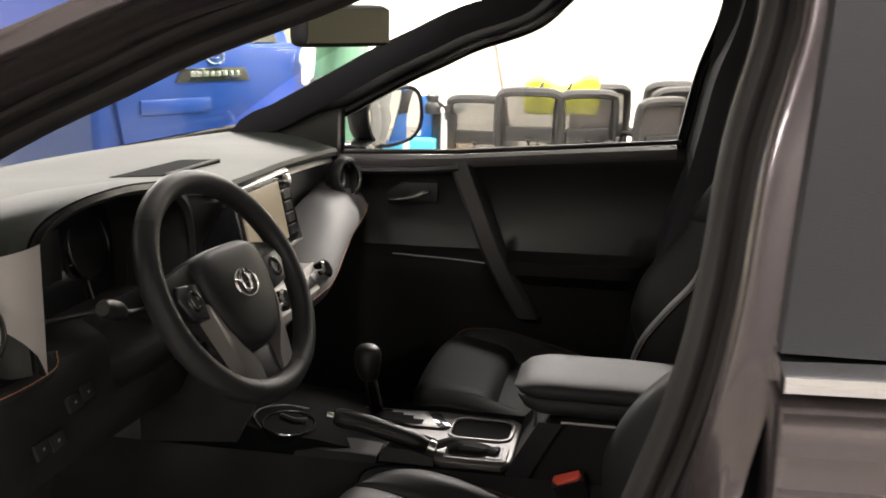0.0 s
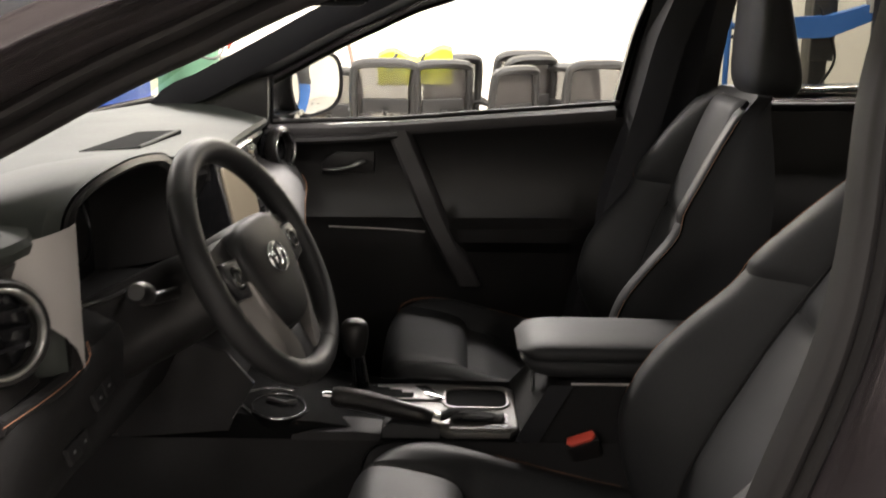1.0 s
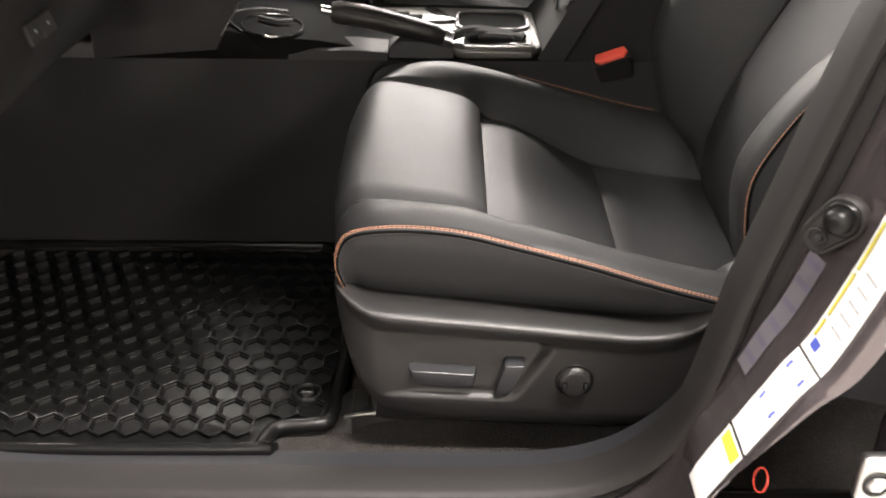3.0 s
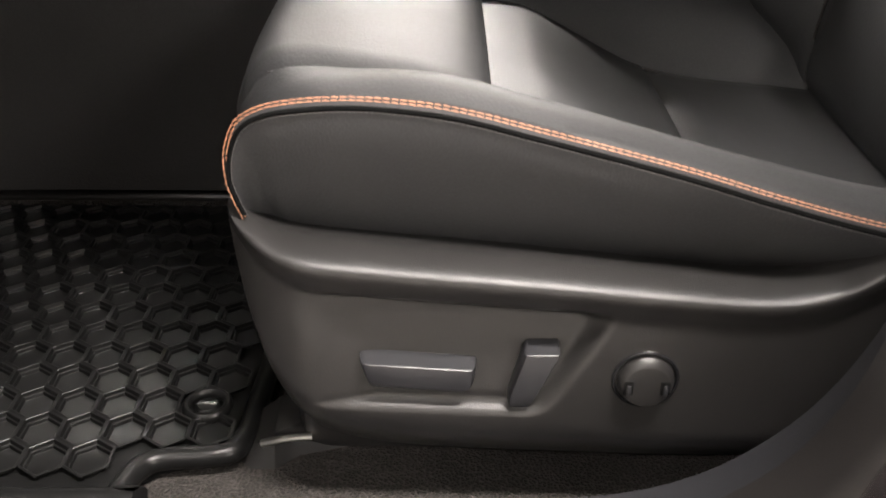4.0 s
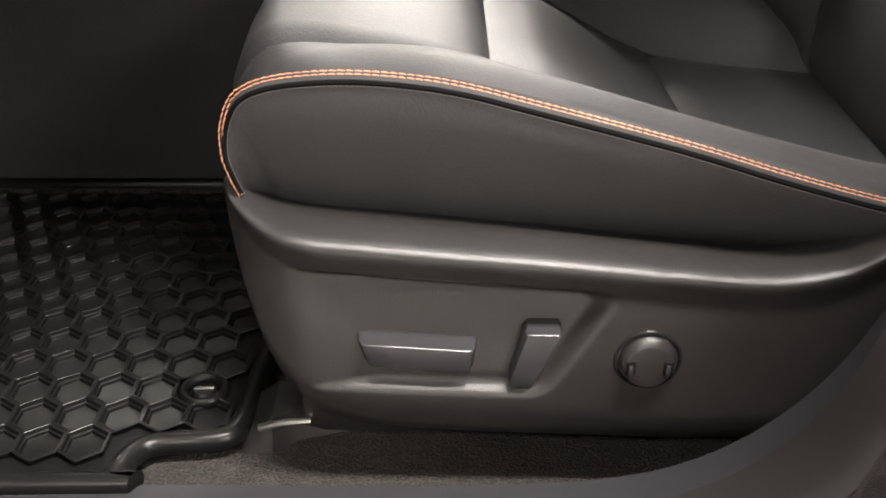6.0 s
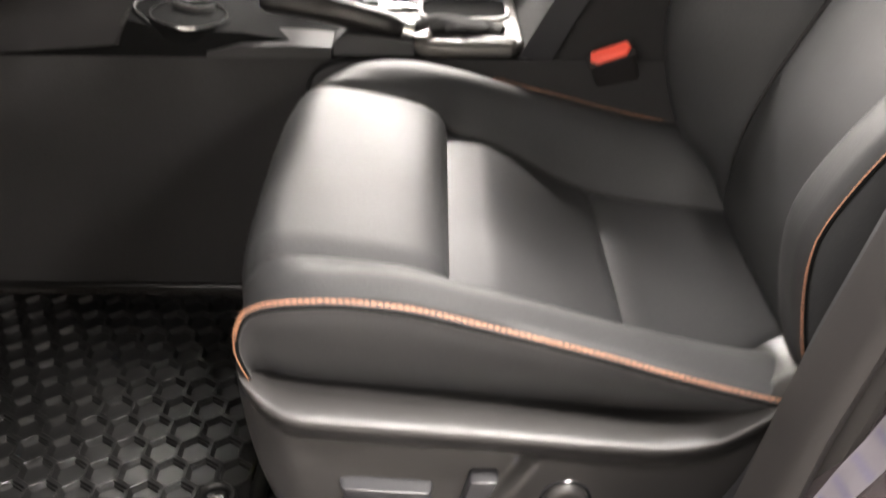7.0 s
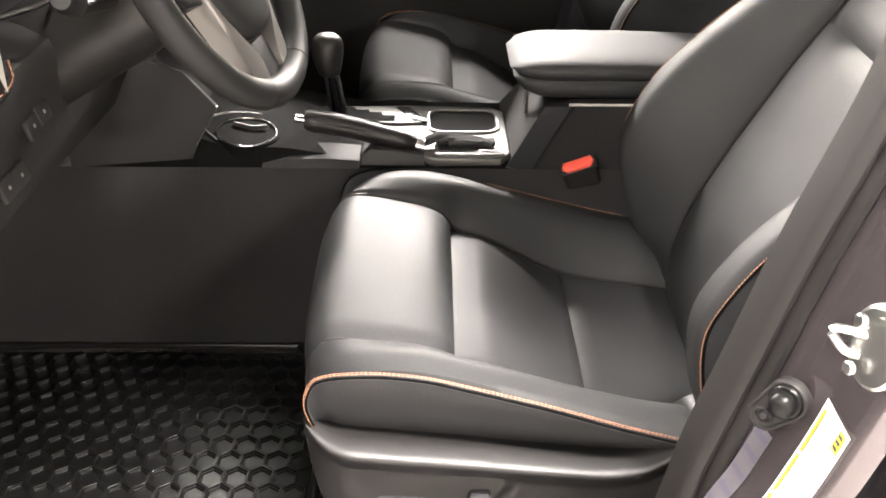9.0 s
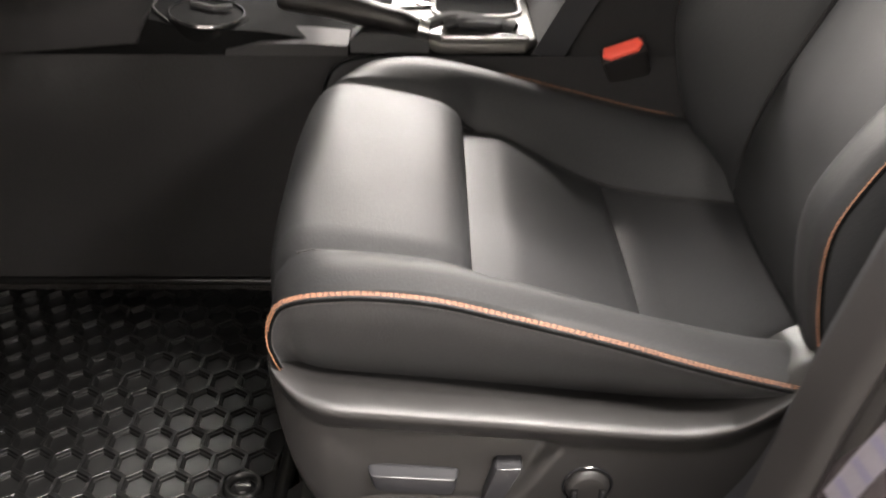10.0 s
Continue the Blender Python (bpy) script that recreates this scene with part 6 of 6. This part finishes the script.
carton(-1.34, 5.28, 0.80, 0.12, 0.12, 0.10, PAPER, "white box on a pile", 15)
tool = thing("bench_tool", "dark bench tool standing on the table", "tool", at=(-1.47, 5.10, 0.80))
part("body", loft([[(0.055 * r * math.cos(a), 0.05 * r * math.sin(a), z) for a in (2 * math.pi * k / 14 for k in range(14))] for r, z in ((1, 0), (1.1, 0.05), (0.7, 0.08), (0.9, 0.12), (0.3, 0.15))]), CHAIRFRAME, tool)
part("handle", tube([(0.04, 0, 0.08), (0.09, 0, 0.04), (0.10, 0, -0.04)], 0.012, 8), CHAIRFRAME, tool)

# green covered bundle and white bag in front of the far corner
tarp = thing("covered_pallet", "pallet load under a creased green tarpaulin", "covered load", at=(-2.00, 4.75, 0))
rows = []
for k in range(15):
    q = k / 14
    h = 1.34 * math.sin(min(1, q * 2.2) * math.pi / 2) if q < 0.5 else 1.34
    rows.append([(0.19 * (1.04 - 0.20 * (h / 1.24) ** 4 if q < 0.5 else 0.84 * (1 - (q - 0.5) * 1.9)) * math.cos(a) * (1 + 0.04 * math.sin(5 * a + k)), 0.28 * (1.04 - 0.2 * (h / 1.24) ** 4 if q < 0.5 else 0.84 * (1 - (q - 0.5) * 1.9)) * math.sin(a) * (1 + 0.04 * math.sin(3 * a + 2 * k)), h + 0.015 * math.sin(4 * a + k)) for a in (2 * math.pi * j / 28 for j in range(28))])
part("tarpaulin", loft(rows), GREEN, tarp)
part("cord", tube([(0.20 * math.cos(a), 0.30 * math.sin(a), 1.04 + 0.03 * math.sin(3 * a)) for a in (2 * math.pi * j / 30 for j in range(30))], 0.008, 6, True), CHAIRFRAME, tarp, "dark cord")
sign = thing("wall_sign", "white sign with two red strokes on the wall", "sign", at=(-2.05, 5.975, 1.09))
part("board", box(-0.14, 0.14, -0.012, 0.0, -0.14, 0.14, 0.003), WALL, sign)
for xx in (-0.05, 0.04):
    part("stroke", tube(spline([(xx - 0.03, -0.013, 0.10), (xx + 0.01, -0.013, 0.06), (xx + 0.015, -0.013, -0.02), (xx - 0.02, -0.013, -0.09)], 10), 0.012, 6), RED, sign, "red stroke")

# blue car seen from behind through the windscreen
suv = thing("blue_car", "parked blue off-road car seen from its tailgate", "car", at=(-2.93, 4.8, 0))
suv.scale = (0.95, 1.0, 1.0)
suv.rotation_euler = (0, 0, radians(60))
def rear_ring(y, w, z0, z1, r=0.14):
    pts = []
    for cx, cz, a0 in ((w - r, z1 - r, 0), (-w + r, z1 - r, 90), (-w + r * 0.5, z0 + r * 0.5, 180), (w - r * 0.5, z0 + r * 0.5, 270)):
        for k in range(6):
            a = radians(a0 + 18 * k)
            rr0 = r if cz > 0.8 else r * 0.5
            pts.append((cx + rr0 * math.cos(a), y, cz + rr0 * math.sin(a)))
    return pts
part("body", loft([rear_ring(0.0, 0.90, 0.42, 1.20, 0.10), rear_ring(0.03, 0.94, 0.38, 1.24, 0.10), rear_ring(0.5, 0.96, 0.36, 1.26, 0.10), rear_ring(3.9, 0.93, 0.36, 1.16, 0.12)]), BLUE, suv, "blue painted body")
part("cabin", loft([[(0.80 * w, y + (0.16 if z > 1.3 else 0.0), z) for w in (-1, 1)] + [(0.80 * w, 2.2, z) for w in (1, -1)] for y, z in ((0.10, 1.20), (0.14, 1.30), (0.20, 1.60), (0.30, 1.74))]), BLUE, suv, "blue painted cabin")
part("rear_window", loft([[(-0.68, 0.085, 1.25), (0.68, 0.085, 1.25), (0.68, 0.12, 1.25), (-0.68, 0.12, 1.25)], [(-0.64, 0.275, 1.58), (0.64, 0.275, 1.58), (0.64, 0.30, 1.58), (-0.64, 0.30, 1.58)]]), GLOSS, suv, "dark rear window")
tg = part("tailgate", plate([(-0.74, 0.58), (0.74, 0.58), (0.80, 0.95), (0.76, 1.22), (-0.76, 1.22), (-0.80, 0.95)], "y", -0.035, 0.01, 0.012), BLUE, suv, "blue tailgate")
part("badge_bar", plate([(-0.34, 1.000), (0.30, 1.000), (0.25, 1.09), (-0.29, 1.09)], "y", -0.048, -0.034, 0.006), GLOSS, tg, "black badge bar")
for k in range(8):
    part("badge_letter", box(-0.215 + 0.054 * k, -0.180 + 0.054 * k, -0.054, -0.047, 1.035, 1.070, 0.004), CHROME, tg, "silver badge bar")
part("emblem", turn(ring((0, -0.047, 1.165), (0, -1, 0), 0.062, 0.076, 0.012, squash=0.72), Matrix()), CHROME, tg, "chrome oval emblem")
part("emblem", turn(ring((0, -0.047, 1.175), (0, -1, 0), 0.03, 0.042, 0.012, squash=0.7), Matrix()), CHROME, tg, "chrome oval emblem")
part("plate_recess", box(-0.62, -0.05, -0.052, -0.034, 0.80, 0.90, 0.01), BLUE, tg)
for s in (-1, 1):
    part("tail_lamp", loft([[(s * 0.83, -0.01, z), (s * 0.945, 0.03, z), (s * 0.95, 0.14, z), (s * 0.83, 0.05, z)] for z in (0.95, 1.08, 1.2)]), PAPER if s > 0 else RED, suv, "tail lamp wrapped in white film" if s > 0 else "red tail lamp")
part("bumper", box(-0.95, 0.95, -0.10, 0.10, 0.40, 0.60, 0.05, 3), BLUE, suv)
for s in (-1, 1):
    for yy in (0.75, 3.3):
        wh = part("tyre", ring((s * 0.84, yy, 0.37), (1, 0, 0), 0.24, 0.37, 0.24), RUBBER, suv, "black tyre")
        part("rim", disc((s * 0.92, yy, 0.37), (s, 0, 0), 0.25, 0.12, 24, 0.02), TRIM, wh)

# vehicle lift behind the rear window
lift = thing("vehicle_lift", "blue steel vehicle lift with swing arms and hoses", "vehicle lift", at=(1.98, 5.35, 0))
part("column", box(0.05, 0.17, -0.10, 0.10, 0.0, 3.0, 0.012), CHAIRFRAME, lift)
part("carriage", box(0.03, 0.19, -0.15, -0.10, 1.0, 1.42, 0.012), CHAIRFRAME, lift)
part("arm", loft([[(-0.20, -0.22, 1.14), (-0.20, -0.10, 1.14), (-0.20, -0.10, 1.28), (-0.20, -0.22, 1.28)], [(0.12, -0.26, 1.16), (0.12, -0.14, 1.16), (0.12, -0.14, 1.30), (0.12, -0.26, 1.30)], [(0.36, -0.32, 1.27), (0.36, -0.22, 1.27), (0.36, -0.22, 1.38), (0.36, -0.32, 1.38)]]), LIFTBLUE, lift, "blue swing arm")
part("pad", disc((0.38, -0.28, 1.42), (0, 0, 1), 0.06, 0.10, 20, 0.01), STEEL, lift, "steel lifting pad")
part("cross_bar", tube([(-0.95, -0.05, 1.22), (-0.45, -0.05, 1.22)], 0.022, 8), LIFTBLUE, lift)
part("cross_bar", tube([(-0.95, -0.05, 1.15), (-0.45, -0.05, 1.15)], 0.014, 8), CHAIRFRAME, lift)
part("rail", tube([(-0.62, -0.05, 0.0), (-0.62, -0.05, 1.6)], 0.025, 8), CHAIRFRAME, lift)
part("rail", tube([(-0.50, -0.08, 0.0), (-0.50, -0.08, 1.6)], 0.02, 8), LIFTBLUE, lift)
part("hose", tube(spline([(0.05, -0.2, 1.35), (0.14, -0.22, 1.15), (0.17, -0.22, 1.0), (0.10, -0.2, 0.85)], 16), 0.010, 8), SEAL, lift, "black hose")

lift2 = thing("vehicle_lift", "blue steel vehicle lift column standing behind the car", "vehicle lift", at=(4.3, 2.0, 0))
part("column", box(-0.10, 0.10, -0.16, 0.16, 0.0, 3.0, 0.012), LIFTBLUE, lift2)
part("carriage", box(-0.14, -0.10, -0.18, 0.18, 0.75, 1.35, 0.012), CHAIRFRAME, lift2)
part("foot", box(-0.2, 0.2, -0.25, 0.25, 0.0, 0.03, 0.006), LIFTBLUE, lift2)

cab = thing("metal_cabinet", "tall grey metal cabinet beside the lift column", "cabinet", at=(4.45, 1.42, 0))
part("body", box(-0.20, 0.25, -0.26, 0.26, 0.0, 1.95, 0.008), CHAIRGREY, cab)
for q in (-1, 1):
    dr = part("door", box(-0.215, -0.20, min(q * 0.004, q * 0.25), max(q * 0.004, q * 0.25), 0.05, 1.92, 0.003), CHAIRGREY, cab)
    part("handle", tube([(-0.225, q * 0.03, 0.95), (-0.225, q * 0.03, 1.10)], 0.007, 8), STEEL, dr, "steel handle")

# the opened driver's door, hinged at the front pillar
dd = thing("driver_door", "opened driver's door in grey metallic paint with black trim", "car door", at=(-1.02, -0.80, 0))
dd.rotation_euler = (0, 0, radians(-80))
part("skin", plate([(0.0, 0.46), (0.75, 0.46), (0.86, 0.62), (0.95, 1.0), (0.98, 1.10), (0.0, 1.06)], "y", -0.09, -0.03, 0.012), PAINT, dd, "grey metallic door skin")
part("trim_panel", plate([(0.03, 0.50), (0.73, 0.50), (0.83, 0.64), (0.92, 1.0), (0.94, 1.09), (0.03, 1.05)], "y", -0.03, 0.03, 0.015), SHELL, dd, "black door trim")
part("armrest", box(0.35, 0.80, 0.03, 0.085, 0.82, 0.88, 0.015), LEATHER, dd)
part("window_frame", tube(spline([(0.05, -0.04, 1.06), (0.30, -0.02, 1.22), (0.62, 0.03, 1.40), (0.90, 0.07, 1.46), (0.985, 0.06, 1.40), (0.97, 0.0, 1.10)], 30), 0.018, 8), SEAL, dd)
dg = part("window", loft([[(0.06, -0.04, 1.06), (0.97, -0.01, 1.10)], [(0.62, 0.03, 1.39), (0.97, 0.06, 1.43)]], closed=False, caps=False), CLEAR, dd, "clear side glass")
dg.visible_shadow = False

film = thing("plastic_film", "crumpled white plastic film tied to the car's tail lamp", "plastic film", at=(-2.45, 5.40, 1.10))
part("sheet", loft([[(0.055 * r * math.cos(a) * (1 + 0.25 * math.sin(3 * a + k)), 0.04 * r * math.sin(a), z) for a in (2 * math.pi * j / 16 for j in range(16))] for k, (r, z) in enumerate(((0.2, -0.20), (0.8, -0.15), (0.6, -0.05), (1.1, 0.02), (0.9, 0.09), (0.4, 0.15), (0.3, 0.20)))]), PAPER, film)
part("tie", tube([(0.0, 0.0, 0.18), (0.06, 0.02, 0.21), (0.12, 0.04, 0.20)], 0.006, 6), PAPER, film)
